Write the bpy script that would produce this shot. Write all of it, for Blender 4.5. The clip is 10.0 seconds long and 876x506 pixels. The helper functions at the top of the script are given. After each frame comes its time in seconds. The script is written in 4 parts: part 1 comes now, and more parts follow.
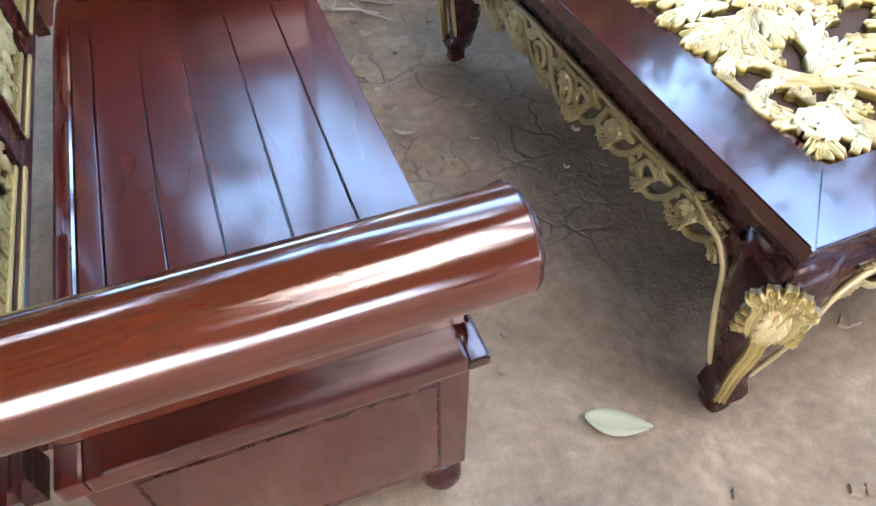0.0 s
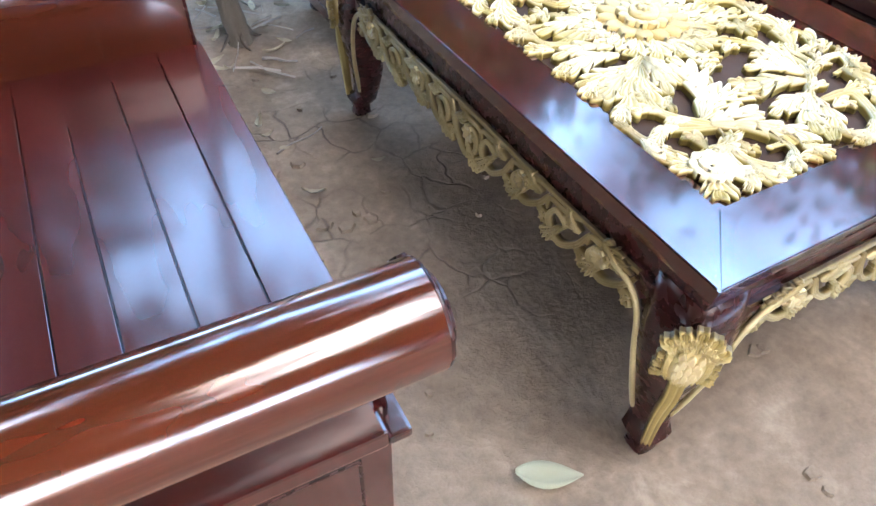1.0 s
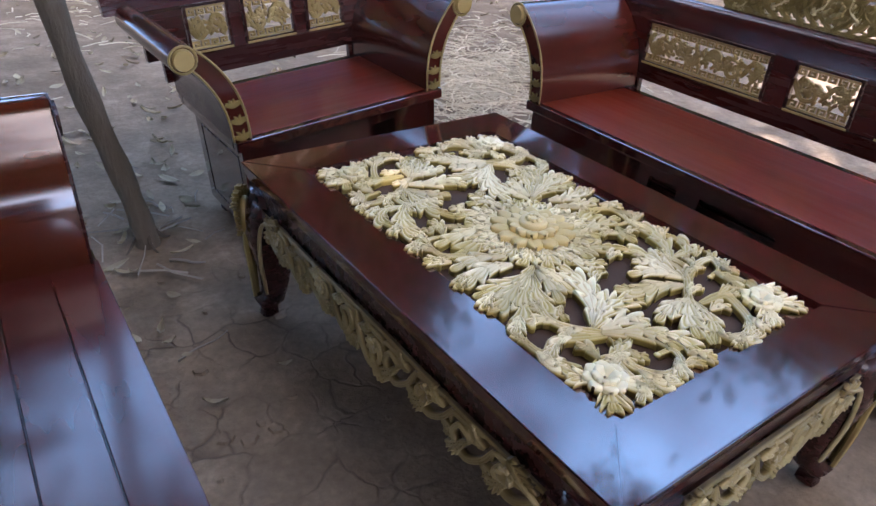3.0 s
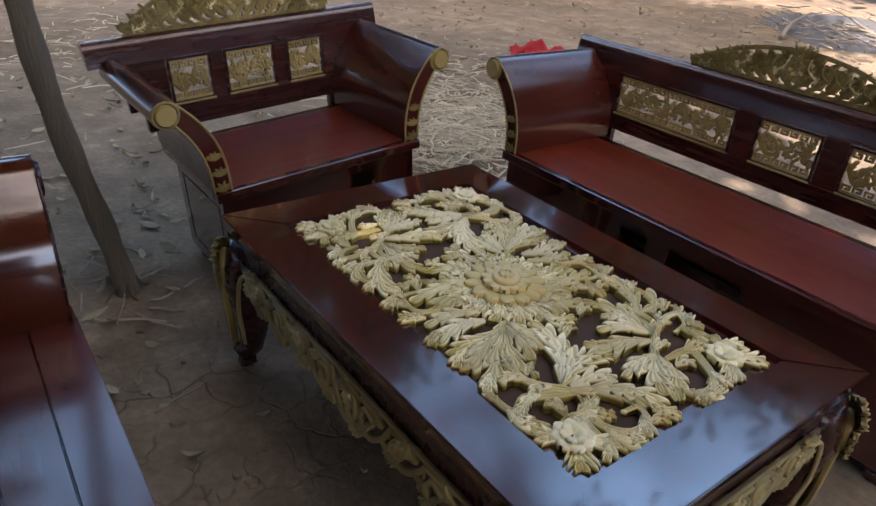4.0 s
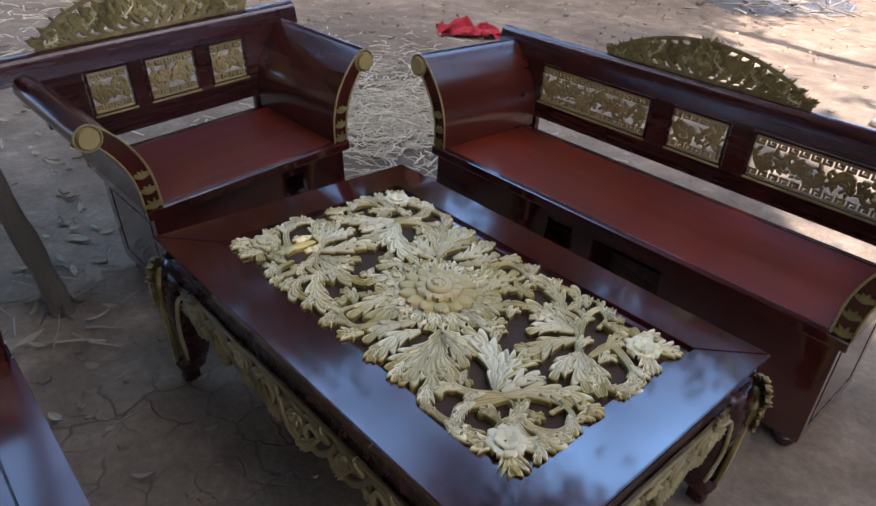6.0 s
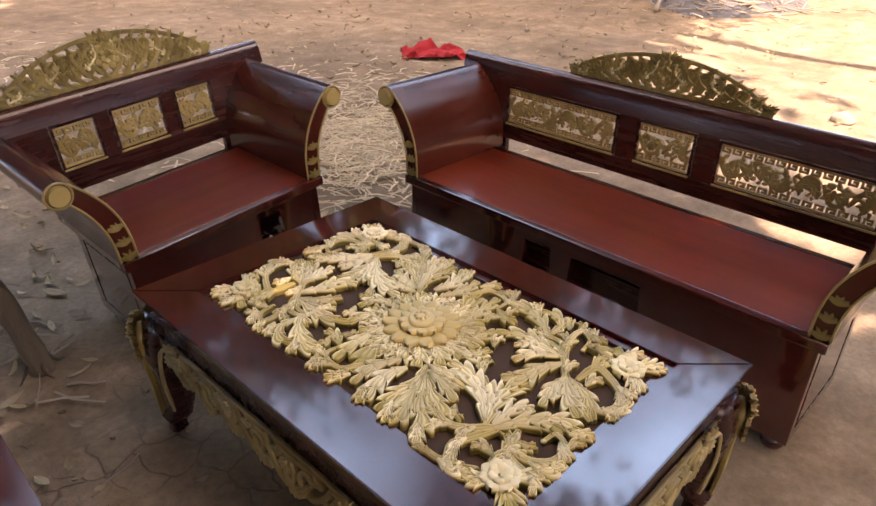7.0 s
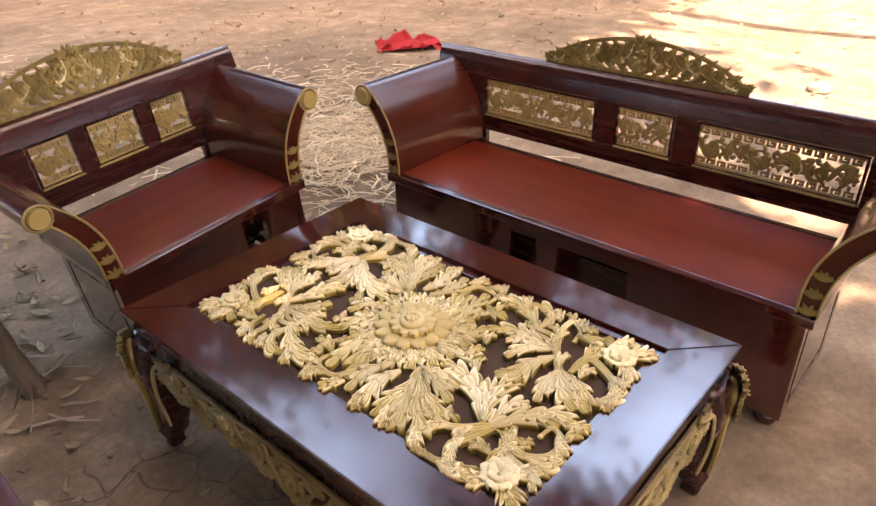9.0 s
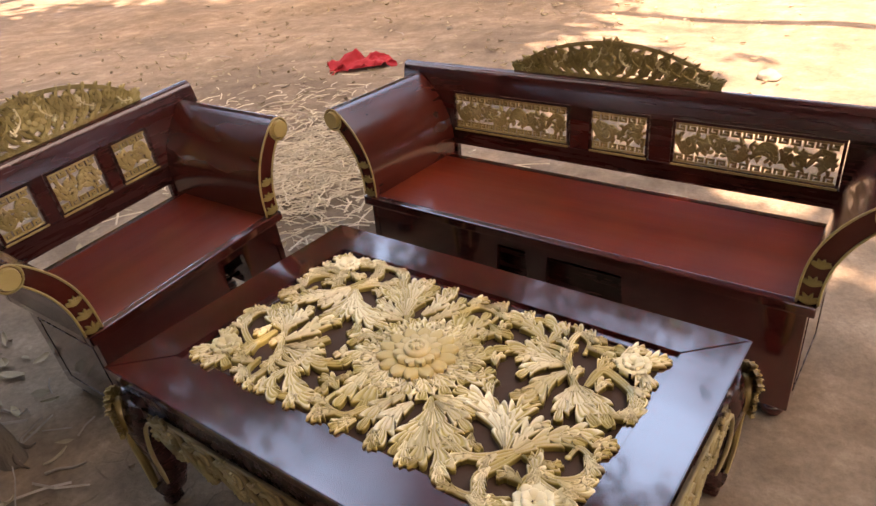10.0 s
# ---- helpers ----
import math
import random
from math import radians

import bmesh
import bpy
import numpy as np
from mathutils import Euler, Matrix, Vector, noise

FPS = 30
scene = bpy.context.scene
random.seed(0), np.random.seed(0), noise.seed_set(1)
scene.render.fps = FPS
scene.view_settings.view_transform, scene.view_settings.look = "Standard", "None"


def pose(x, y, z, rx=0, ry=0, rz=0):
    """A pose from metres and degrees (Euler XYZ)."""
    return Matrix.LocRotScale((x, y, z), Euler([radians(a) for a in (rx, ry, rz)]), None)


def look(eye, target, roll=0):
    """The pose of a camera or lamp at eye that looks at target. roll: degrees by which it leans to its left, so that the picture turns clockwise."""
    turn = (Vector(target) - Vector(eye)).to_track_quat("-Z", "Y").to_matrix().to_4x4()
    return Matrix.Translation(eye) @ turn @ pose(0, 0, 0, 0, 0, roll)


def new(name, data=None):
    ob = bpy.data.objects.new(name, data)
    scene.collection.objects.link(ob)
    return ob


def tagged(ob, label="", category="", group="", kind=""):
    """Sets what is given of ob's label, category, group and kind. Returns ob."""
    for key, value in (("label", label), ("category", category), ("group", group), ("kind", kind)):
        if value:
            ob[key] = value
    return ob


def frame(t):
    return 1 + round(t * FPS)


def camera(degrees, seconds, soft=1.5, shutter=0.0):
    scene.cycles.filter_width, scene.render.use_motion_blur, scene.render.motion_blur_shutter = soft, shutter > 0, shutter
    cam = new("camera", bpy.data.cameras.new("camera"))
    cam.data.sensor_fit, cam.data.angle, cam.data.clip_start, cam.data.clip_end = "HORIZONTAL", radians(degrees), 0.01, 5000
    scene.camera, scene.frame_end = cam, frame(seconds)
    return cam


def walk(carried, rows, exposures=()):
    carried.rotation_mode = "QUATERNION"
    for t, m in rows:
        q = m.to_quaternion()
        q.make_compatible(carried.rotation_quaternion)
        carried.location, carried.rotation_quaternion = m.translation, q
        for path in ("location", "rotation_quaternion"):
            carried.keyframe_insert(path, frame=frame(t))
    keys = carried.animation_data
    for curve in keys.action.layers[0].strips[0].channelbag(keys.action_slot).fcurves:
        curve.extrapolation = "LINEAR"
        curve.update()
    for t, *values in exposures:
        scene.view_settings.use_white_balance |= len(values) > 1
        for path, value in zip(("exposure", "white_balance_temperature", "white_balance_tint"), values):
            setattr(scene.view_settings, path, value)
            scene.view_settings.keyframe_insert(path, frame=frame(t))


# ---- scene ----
cam = camera(64.9, 10.0)
PATH = [
    (0, (-0.644, -0.351, 1.098), (-0.158, 0.873, -0.407), -0.6),
    (0.5, (-0.633, -0.337, 1.096), (-0.038, 0.886, -0.371), 1.0),
    (1, (-0.615, -0.323, 1.098), (0.111, 0.887, -0.32), 2.2),
    (1.5, (-0.597, -0.31, 1.109), (0.245, 0.893, -0.25), 3.3),
    (2, (-0.586, -0.305, 1.119), (0.34, 0.914, -0.167), 4.0),
    (2.5, (-0.573, -0.301, 1.147), (0.435, 0.991, -0.001), 4.6),
    (3, (-0.559, -0.3, 1.167), (0.495, 1.052, 0.136), 4.4),
    (4.5, (-0.554, -0.325, 1.262), (0.576, 1.031, 0.322), 5.2),
    (5, (-0.553, -0.331, 1.284), (0.553, 0.989, 0.266), 5.2),
    (5.5, (-0.552, -0.337, 1.311), (0.573, 0.941, 0.262), 5.5),
    (6, (-0.548, -0.327, 1.347), (0.673, 0.89, 0.333), 4.5),
    (7.5, (-0.537, -0.317, 1.397), (0.742, 0.891, 0.446), 0.4),
    (8, (-0.535, -0.32, 1.407), (0.738, 0.904, 0.468), -0.6),
    (8.5, (-0.529, -0.325, 1.413), (0.728, 0.887, 0.437), -1.5),
    (9, (-0.527, -0.311, 1.412), (0.761, 0.846, 0.41), -1.7),
    (9.5, (-0.528, -0.267, 1.414), (0.816, 0.839, 0.43), -3.1),
    (10, (-0.538, -0.212, 1.413), (0.835, 0.867, 0.438), -5.1),
]
walk(cam, [(t, look(eye, target, roll)) for t, eye, target, roll in PATH], exposures=[(0, 3.3, 7100, 22), (0.6, 3.1, 7000, 22), (1.0, 3.35, 7000, 22), (1.5, 3.6, 7000, 22), (2.0, 3.4, 6900, 23), (2.5, 2.9, 6800, 25), (3.0, 1.98, 6700, 28), (4.3, 1.23, 7700, 22), (5.0, 1.28, 7800, 23), (5.6, 1.33, 7200, 24), (6.2, 1.38, 6400, 24), (7.3, 2.02, 10800, 40), (8.2, 2.17, 10800, 40), (9.0, 2.22, 10700, 39), (9.5, 2.17, 10500, 38), (10, 1.93, 10600, 38)])

# ---- light ----
world = bpy.data.worlds.new("sky")
scene.world = world
world.use_nodes = True
_nt = world.node_tree
_sky = _nt.nodes.new("ShaderNodeTexSky")
_sky.sky_type, _sky.sun_disc = "NISHITA", False
SUN_DIR = Vector((-0.42, -0.40, 0.81)).normalized()
_sky.sun_elevation = math.asin(SUN_DIR.z)
_sky.sun_rotation = math.atan2(SUN_DIR.x, SUN_DIR.y)
_sky.dust_density, _sky.ozone_density = 2.0, 1.0
_bg = _nt.nodes["Background"]
_clouds = _nt.nodes.new("ShaderNodeTexNoise")
_clouds.inputs["Scale"].default_value, _clouds.inputs["Detail"].default_value = 3.2, 6.0
_cover = _nt.nodes.new("ShaderNodeValToRGB")
_cover.color_ramp.elements[0].position, _cover.color_ramp.elements[1].position = 0.33, 0.56
_nt.links.new(_clouds.outputs["Fac"], _cover.inputs["Fac"])
_over = _nt.nodes.new("ShaderNodeMix")
_over.data_type = "RGBA"
_nt.links.new(_cover.outputs["Color"], _over.inputs[0])
_nt.links.new(_sky.outputs["Color"], _over.inputs[6])
# haze: warm white round the sun, clear blue away from it
_dir = _nt.nodes.new("ShaderNodeTexCoord")
_dot = _nt.nodes.new("ShaderNodeVectorMath")
_dot.operation = "DOT_PRODUCT"
_nt.links.new(_dir.outputs["Generated"], _dot.inputs[0])
_dot.inputs[1].default_value = SUN_DIR
_haze = _nt.nodes.new("ShaderNodeMapRange")
_haze.inputs["From Min"].default_value, _haze.inputs["From Max"].default_value = 0.25, 0.85
_nt.links.new(_dot.outputs["Value"], _haze.inputs["Value"])
_tone = _nt.nodes.new("ShaderNodeMix")
_tone.data_type = "RGBA"
_nt.links.new(_haze.outputs["Result"], _tone.inputs[0])
_tone.inputs[6].default_value, _tone.inputs[7].default_value = (6.0, 13.0, 23.5, 1), (21.0, 20.0, 18.5, 1)
_nt.links.new(_tone.outputs[2], _over.inputs[7])
_nt.links.new(_over.outputs[2], _bg.inputs["Color"])
_bg.inputs["Strength"].default_value = 0.105
sun = new("sun", bpy.data.lights.new("sun", "SUN"))
sun.data.energy, sun.data.angle, sun.data.color = 5.0, radians(0.6), (1.0, 0.97, 0.91)
sun.matrix_world = look(SUN_DIR * 30, (0, 0, 0))


# ---- materials ----
def material(name):
    m = bpy.data.materials.new(name)
    m.use_nodes = True
    return m, m.node_tree, m.node_tree.nodes["Principled BSDF"]


def node(nt, kind, **props):
    n = nt.nodes.new(kind)
    for key, value in props.items():
        if key in n.inputs:
            n.inputs[key].default_value = value
    return n


def noise_tex(nt, coord, scale, detail=4.0, rough=0.55, stretch=None, distortion=0.0):
    n = node(nt, "ShaderNodeTexNoise", Scale=scale, Detail=detail, Roughness=rough, Distortion=distortion)
    if stretch:
        mp = nt.nodes.new("ShaderNodeMapping")
        mp.inputs["Scale"].default_value = stretch
        nt.links.new(coord, mp.inputs["Vector"])
        coord = mp.outputs["Vector"]
    nt.links.new(coord, n.inputs["Vector"])
    return n.outputs["Fac"]


def ramp(nt, fac, *stops):
    r = nt.nodes.new("ShaderNodeValToRGB")
    els = r.color_ramp.elements
    while len(els) < len(stops):
        els.new(0.5)
    for e, (at, c) in zip(els, stops):
        e.position, e.color = at, (*c, 1) if len(c) == 3 else c
    nt.links.new(fac, r.inputs["Fac"])
    return r.outputs["Color"]


def mix(nt, fac, a, b, mode="MIX"):
    n = nt.nodes.new("ShaderNodeMix")
    n.data_type, n.blend_type = "RGBA", mode
    for sock, value in ((n.inputs[0], fac), (n.inputs[6], a), (n.inputs[7], b)):
        if isinstance(value, (int, float)):
            sock.default_value = value
        elif isinstance(value, tuple):
            sock.default_value = (*value, 1)
        else:
            nt.links.new(value, sock)
    return n.outputs[2]


def bump(nt, bsdf, height, strength, distance):
    b = node(nt, "ShaderNodeBump", Strength=strength, Distance=distance)
    nt.links.new(height, b.inputs["Height"])
    nt.links.new(b.outputs["Normal"], bsdf.inputs["Normal"])


def grey(v):
    return (v, v, v)


def lacquer(name, dark, light, rough=0.13, along=(1, 1, 1), coat=1.0, film=0.05, ior=1.65, gloss=0.6):
    """Stained wood under a glossy lacquer, with its grain and slight waviness."""
    m, nt, p = material(name)
    co = nt.nodes.new("ShaderNodeTexCoord").outputs["Object"]
    info = nt.nodes.new("ShaderNodeObjectInfo")
    grain = ramp(nt, noise_tex(nt, co, 7.0, 2, 0.4, along), (0.2, grey(0.15)), (0.8, grey(0.85)))
    blotch = noise_tex(nt, co, 3.0, 3)
    c = mix(nt, grain, dark, light)
    shade = ramp(nt, blotch, (0.3, grey(0.75)), (0.7, grey(1.15)))
    c = mix(nt, 1.0, c, shade, "MULTIPLY")
    c2 = ramp(nt, info.outputs["Random"], (0.0, grey(0.85)), (1.0, grey(1.1)))
    nt.links.new(mix(nt, 1.0, c, c2, "MULTIPLY"), p.inputs["Base Color"])
    smear = noise_tex(nt, co, 14.0, 5, 0.6, along)
    nt.links.new(ramp(nt, smear, (0.3, grey(rough * 0.85)), (0.75, grey(rough * 1.35))), p.inputs["Roughness"])
    p.inputs["Coat Weight"].default_value = coat
    p.inputs["Coat Roughness"].default_value = film
    p.inputs["Coat IOR"].default_value = ior
    p.inputs["Specular IOR Level"].default_value = gloss
    bump(nt, p, noise_tex(nt, co, 5.0, 2, 0.4, along), 0.06, 0.02)
    return m


def gilded(name, pale, gold, deep, low, high, rough=0.45, metal=0.0):
    """Carved wood rubbed with bronze paint: deep in the hollows, pale on the ridges; shade on walls and in grooves is
    painted in too. low, high: local heights.
    """
    m, nt, p = material(name)
    tc = nt.nodes.new("ShaderNodeTexCoord")
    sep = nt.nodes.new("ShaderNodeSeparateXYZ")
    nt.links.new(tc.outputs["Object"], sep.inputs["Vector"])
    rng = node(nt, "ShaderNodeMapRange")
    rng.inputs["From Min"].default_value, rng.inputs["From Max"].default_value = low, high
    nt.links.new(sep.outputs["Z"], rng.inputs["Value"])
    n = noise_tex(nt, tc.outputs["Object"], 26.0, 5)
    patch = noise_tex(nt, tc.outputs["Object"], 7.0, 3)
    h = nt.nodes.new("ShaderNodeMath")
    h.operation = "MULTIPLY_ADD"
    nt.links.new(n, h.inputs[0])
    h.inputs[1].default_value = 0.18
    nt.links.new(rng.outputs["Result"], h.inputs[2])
    # The deepest stop is bronze paint plus shade painted in by height.
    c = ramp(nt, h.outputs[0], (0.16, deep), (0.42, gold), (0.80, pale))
    c = mix(nt, ramp(nt, patch, (0.42, grey(0)), (0.68, grey(0.55))), c, gold)
    own = nt.nodes.new("ShaderNodeObjectInfo").outputs["Random"]
    c = mix(nt, ramp(nt, own, (0.0, grey(0.0)), (0.55, grey(0.0)), (1.0, grey(0.5))), c, gold)
    c = mix(nt, 1.0, c, ramp(nt, own, (0.0, grey(1.12)), (1.0, grey(0.86))), "MULTIPLY")
    nt.links.new(c, p.inputs["Base Color"])
    p.inputs["Roughness"].default_value = rough
    p.inputs["Metallic"].default_value = metal
    bump(nt, p, noise_tex(nt, tc.outputs["Object"], 60.0, 3), 0.10, 0.004)
    return m


def plain(name, a, b, scale=8.0, rough=0.8, bumpy=0.3, dist=0.01, stretch=None):
    m, nt, p = material(name)
    co = nt.nodes.new("ShaderNodeTexCoord").outputs["Object"]
    n = noise_tex(nt, co, scale, 6, 0.6, stretch)
    c = mix(nt, n, a, b)
    r = ramp(nt, nt.nodes.new("ShaderNodeNewGeometry").outputs["Random Per Island"], (0.0, grey(0.7)), (1.0, grey(1.25)))
    nt.links.new(mix(nt, 1.0, c, r, "MULTIPLY"), p.inputs["Base Color"])
    p.inputs["Roughness"].default_value = rough
    bump(nt, p, noise_tex(nt, co, scale * 4, 5, 0.6, stretch), bumpy, dist)
    return m


ALONG_X, ALONG_Y, ALONG_Z = (0.25, 3, 3), (3, 0.25, 3), (3, 3, 0.25)
WOOD = lacquer("mahogany", (0.0304, 0.0056, 0.0048), (0.0920, 0.0144, 0.0088), 0.13, ALONG_X, 1.0, 0.06, 1.65)
WOOD_TOP = lacquer("tabletop_mahogany", (0.0360, 0.0048, 0.0040), (0.0880, 0.0120, 0.0080), 0.12, ALONG_Y, 1.0, 0.065, 1.70, 0.4)
WOOD_SATIN = lacquer("satin_arm_mahogany", (0.0464, 0.0080, 0.0056), (0.0880, 0.0160, 0.0096), 0.20, ALONG_Y, 0.4, 0.10, 1.5, 0.4)
WOOD_RED = lacquer("red_mahogany", (0.1150, 0.0150, 0.0060), (0.1750, 0.0250, 0.0080), 0.34, ALONG_X, 0.6, 0.07, 1.5, 0.15)
WOOD_SLAT = lacquer("slat_mahogany", (0.0440, 0.0080, 0.0072), (0.1000, 0.0176, 0.0120), 0.20, ALONG_X, 0.55, 0.10, 1.5, 0.35)
WOOD_ARM = lacquer("orange_mahogany", (0.0723, 0.0127, 0.0059), (0.1487, 0.0306, 0.0110), 0.14, ALONG_Y, 1.0, 0.09)
WOOD_SOFT = lacquer("satin_mahogany", (0.0360, 0.0064, 0.0056), (0.0680, 0.0120, 0.0088), 0.24, ALONG_X, 0.35, 0.14, 1.5)
WOOD_DARK = lacquer("dark_mahogany", (0.0224, 0.0056, 0.0048), (0.0520, 0.0112, 0.0088), 0.25, ALONG_X, 0.25, 0.2, 1.5, 0.4)
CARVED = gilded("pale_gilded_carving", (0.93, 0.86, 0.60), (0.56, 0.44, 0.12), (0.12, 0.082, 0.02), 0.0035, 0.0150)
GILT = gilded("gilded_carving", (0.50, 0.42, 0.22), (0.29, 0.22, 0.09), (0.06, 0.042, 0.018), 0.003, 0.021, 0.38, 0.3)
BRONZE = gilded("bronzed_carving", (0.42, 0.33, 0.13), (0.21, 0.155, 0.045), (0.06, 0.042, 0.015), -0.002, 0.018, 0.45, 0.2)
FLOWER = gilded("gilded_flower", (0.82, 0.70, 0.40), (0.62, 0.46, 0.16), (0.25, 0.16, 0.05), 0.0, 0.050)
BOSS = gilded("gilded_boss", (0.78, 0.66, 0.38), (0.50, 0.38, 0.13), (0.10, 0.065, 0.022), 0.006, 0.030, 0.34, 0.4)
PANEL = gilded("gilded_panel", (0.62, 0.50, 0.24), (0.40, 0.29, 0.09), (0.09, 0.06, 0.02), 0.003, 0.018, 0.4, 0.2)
GOLD = plain("gold_paint", (0.33, 0.245, 0.085), (0.45, 0.345, 0.14), 20, 0.4, 0.2, 0.003)
BOARD = plain("raw_backing_board", (0.042, 0.024, 0.016), (0.075, 0.044, 0.030), 9, 0.95, 0.2, 0.004)
BARK = plain("bark", (0.075, 0.06, 0.042), (0.155, 0.13, 0.098), 9, 0.9, 0.6, 0.02, (3, 3, 0.6))
LEAF = plain("foliage", (0.035, 0.07, 0.02), (0.07, 0.11, 0.035), 2, 0.6, 0.1)
DRY = plain("dry_leaf", (0.20, 0.16, 0.09), (0.42, 0.36, 0.24), 14, 0.7, 0.2, 0.003)
PALE_LEAF = plain("pale_green_leaf", (0.30, 0.33, 0.22), (0.42, 0.43, 0.31), 22, 0.6, 0.3, 0.002)
STRAW = plain("straw", (0.42, 0.35, 0.23), (0.72, 0.64, 0.48), 12, 0.8, 0.1)
TWIG = plain("grey_twig", (0.22, 0.19, 0.15), (0.36, 0.32, 0.27), 12, 0.85, 0.2)
CLOTH = plain("red_cloth", (0.26, 0.008, 0.014), (0.42, 0.02, 0.03), 16, 0.85, 0.3, 0.004)
STONE = plain("stone", (0.16, 0.15, 0.12), (0.30, 0.28, 0.23), 12, 0.9, 0.5, 0.01)
ASH = plain("ash", (0.06, 0.065, 0.075), (0.13, 0.135, 0.15), 6, 0.95, 0.5, 0.02)


def ground_material():
    m, nt, p = material("trodden_earth")
    co = nt.nodes.new("ShaderNodeTexCoord").outputs["Object"]
    big = noise_tex(nt, co, 0.8, 5, 0.6)
    mid = noise_tex(nt, co, 5.0, 6, 0.65)
    fine = noise_tex(nt, co, 42.0, 5, 0.7)
    c = ramp(nt, mid, (0.3, (0.180, 0.135, 0.094)), (0.55, (0.255, 0.198, 0.143)), (0.75, (0.37, 0.30, 0.22)))
    c = mix(nt, 1.0, c, ramp(nt, big, (0.35, grey(0.74)), (0.65, grey(1.2))), "MULTIPLY")
    c = mix(nt, 1.0, c, ramp(nt, fine, (0.3, grey(0.8)), (0.7, grey(1.15))), "MULTIPLY")
    warp = nt.nodes.new("ShaderNodeVectorMath")
    warp.operation = "MULTIPLY_ADD"
    wn = node(nt, "ShaderNodeTexNoise", Scale=6.0, Detail=3.0)
    nt.links.new(co, wn.inputs["Vector"])
    nt.links.new(wn.outputs["Color"], warp.inputs[0])
    warp.inputs[1].default_value = (0.14, 0.14, 0.0)
    nt.links.new(co, warp.inputs[2])
    vor = node(nt, "ShaderNodeTexVoronoi", Scale=8.5)
    vor.feature = "DISTANCE_TO_EDGE"
    nt.links.new(warp.outputs[0], vor.inputs["Vector"])
    crack = ramp(nt, vor.outputs["Distance"], (0.0, grey(0.95)), (0.040, grey(0)))
    spot = nt.nodes.new("ShaderNodeVectorMath")
    spot.operation = "DISTANCE"
    nt.links.new(co, spot.inputs[0])
    spot.inputs[1].default_value = (-0.15, 0.95, 0.0)
    near = ramp(nt, spot.outputs["Value"], (0.28, grey(1)), (0.72, grey(0)))
    where = mix(nt, 1.0, ramp(nt, noise_tex(nt, co, 3.2, 3), (0.43, grey(0.03)), (0.58, grey(0.85))), near, "MULTIPLY")
    cracked = mix(nt, 1.0, crack, where, "MULTIPLY")
    c = mix(nt, cracked, c, (0.085, 0.065, 0.05))
    nt.links.new(c, p.inputs["Base Color"])
    p.inputs["Roughness"].default_value = 0.95
    p.inputs["Specular IOR Level"].default_value = 0.2
    hsum = mix(nt, 0.45, mid, fine)
    hsum = mix(nt, cracked, hsum, (0, 0, 0))
    bump(nt, p, hsum, 0.6, 0.025)
    return m


EARTH = ground_material()


# ---- mesh helpers ----
def finish(name, bm, mat, parent=None, label="", smooth=True, m=None):
    bmesh.ops.recalc_face_normals(bm, faces=bm.faces)
    me = bpy.data.meshes.new(name)
    bm.to_mesh(me)
    bm.free()
    me.materials.append(mat)
    if smooth:
        me.shade_smooth()
    ob = new(name, me)
    if parent:
        ob.parent = parent
    if m is not None:
        ob.matrix_local = m
    if label:
        ob["label"] = label
    return ob


def part(name, bm, mat, parent, label="", smooth=False, m=None):
    return finish(name, bm, mat, parent, label, smooth, m)


def again(ob, parent, m):
    """Another piece on the same mesh."""
    o = new(ob.name.split(".")[0], ob.data)
    o.parent, o.matrix_local = parent, m
    if "label" in ob:
        o["label"] = ob["label"]
    return o


def box(bm, x0, x1, y0, y1, z0, z1, bevel=0.0):
    made = bmesh.ops.create_cube(bm, size=1)["verts"]
    bmesh.ops.scale(bm, vec=(x1 - x0, y1 - y0, z1 - z0), verts=made)
    bmesh.ops.translate(bm, vec=((x0 + x1) / 2, (y0 + y1) / 2, (z0 + z1) / 2), verts=made)
    if bevel:
        edges = {e for v in made for e in v.link_edges}
        bmesh.ops.bevel(bm, geom=list(edges), offset=bevel, segments=2, affect="EDGES", profile=0.6)


def boxed(*args):
    bm = bmesh.new()
    box(bm, *args)
    return bm


def prism(bm, outline, axis, lo, hi):
    """A closed outline of 2D points swept along an axis ("x", "y" or "z")."""
    def at(a, b, c):
        return {"x": (c, a, b), "y": (a, c, b), "z": (a, b, c)}[axis]
    r0 = [bm.verts.new(at(a, b, lo)) for a, b in outline]
    r1 = [bm.verts.new(at(a, b, hi)) for a, b in outline]
    n = len(outline)
    for i in range(n):
        bm.faces.new((r0[i], r0[(i + 1) % n], r1[(i + 1) % n], r1[i]))
    bm.faces.new(r0[::-1])
    bm.faces.new(r1)


def lathe(bm, rings, cx=0.0, cy=0.0, seg=20):
    """A turned form from (radius, height) pairs."""
    rows = []
    for r, z in rings:
        rows.append([bm.verts.new((cx + r * math.cos(2 * math.pi * k / seg), cy + r * math.sin(2 * math.pi * k / seg), z)) for k in range(seg)])
    for a, b in zip(rows, rows[1:]):
        for k in range(seg):
            bm.faces.new((a[k], a[(k + 1) % seg], b[(k + 1) % seg], b[k]))
    bm.faces.new(rows[0][::-1])
    bm.faces.new(rows[-1])


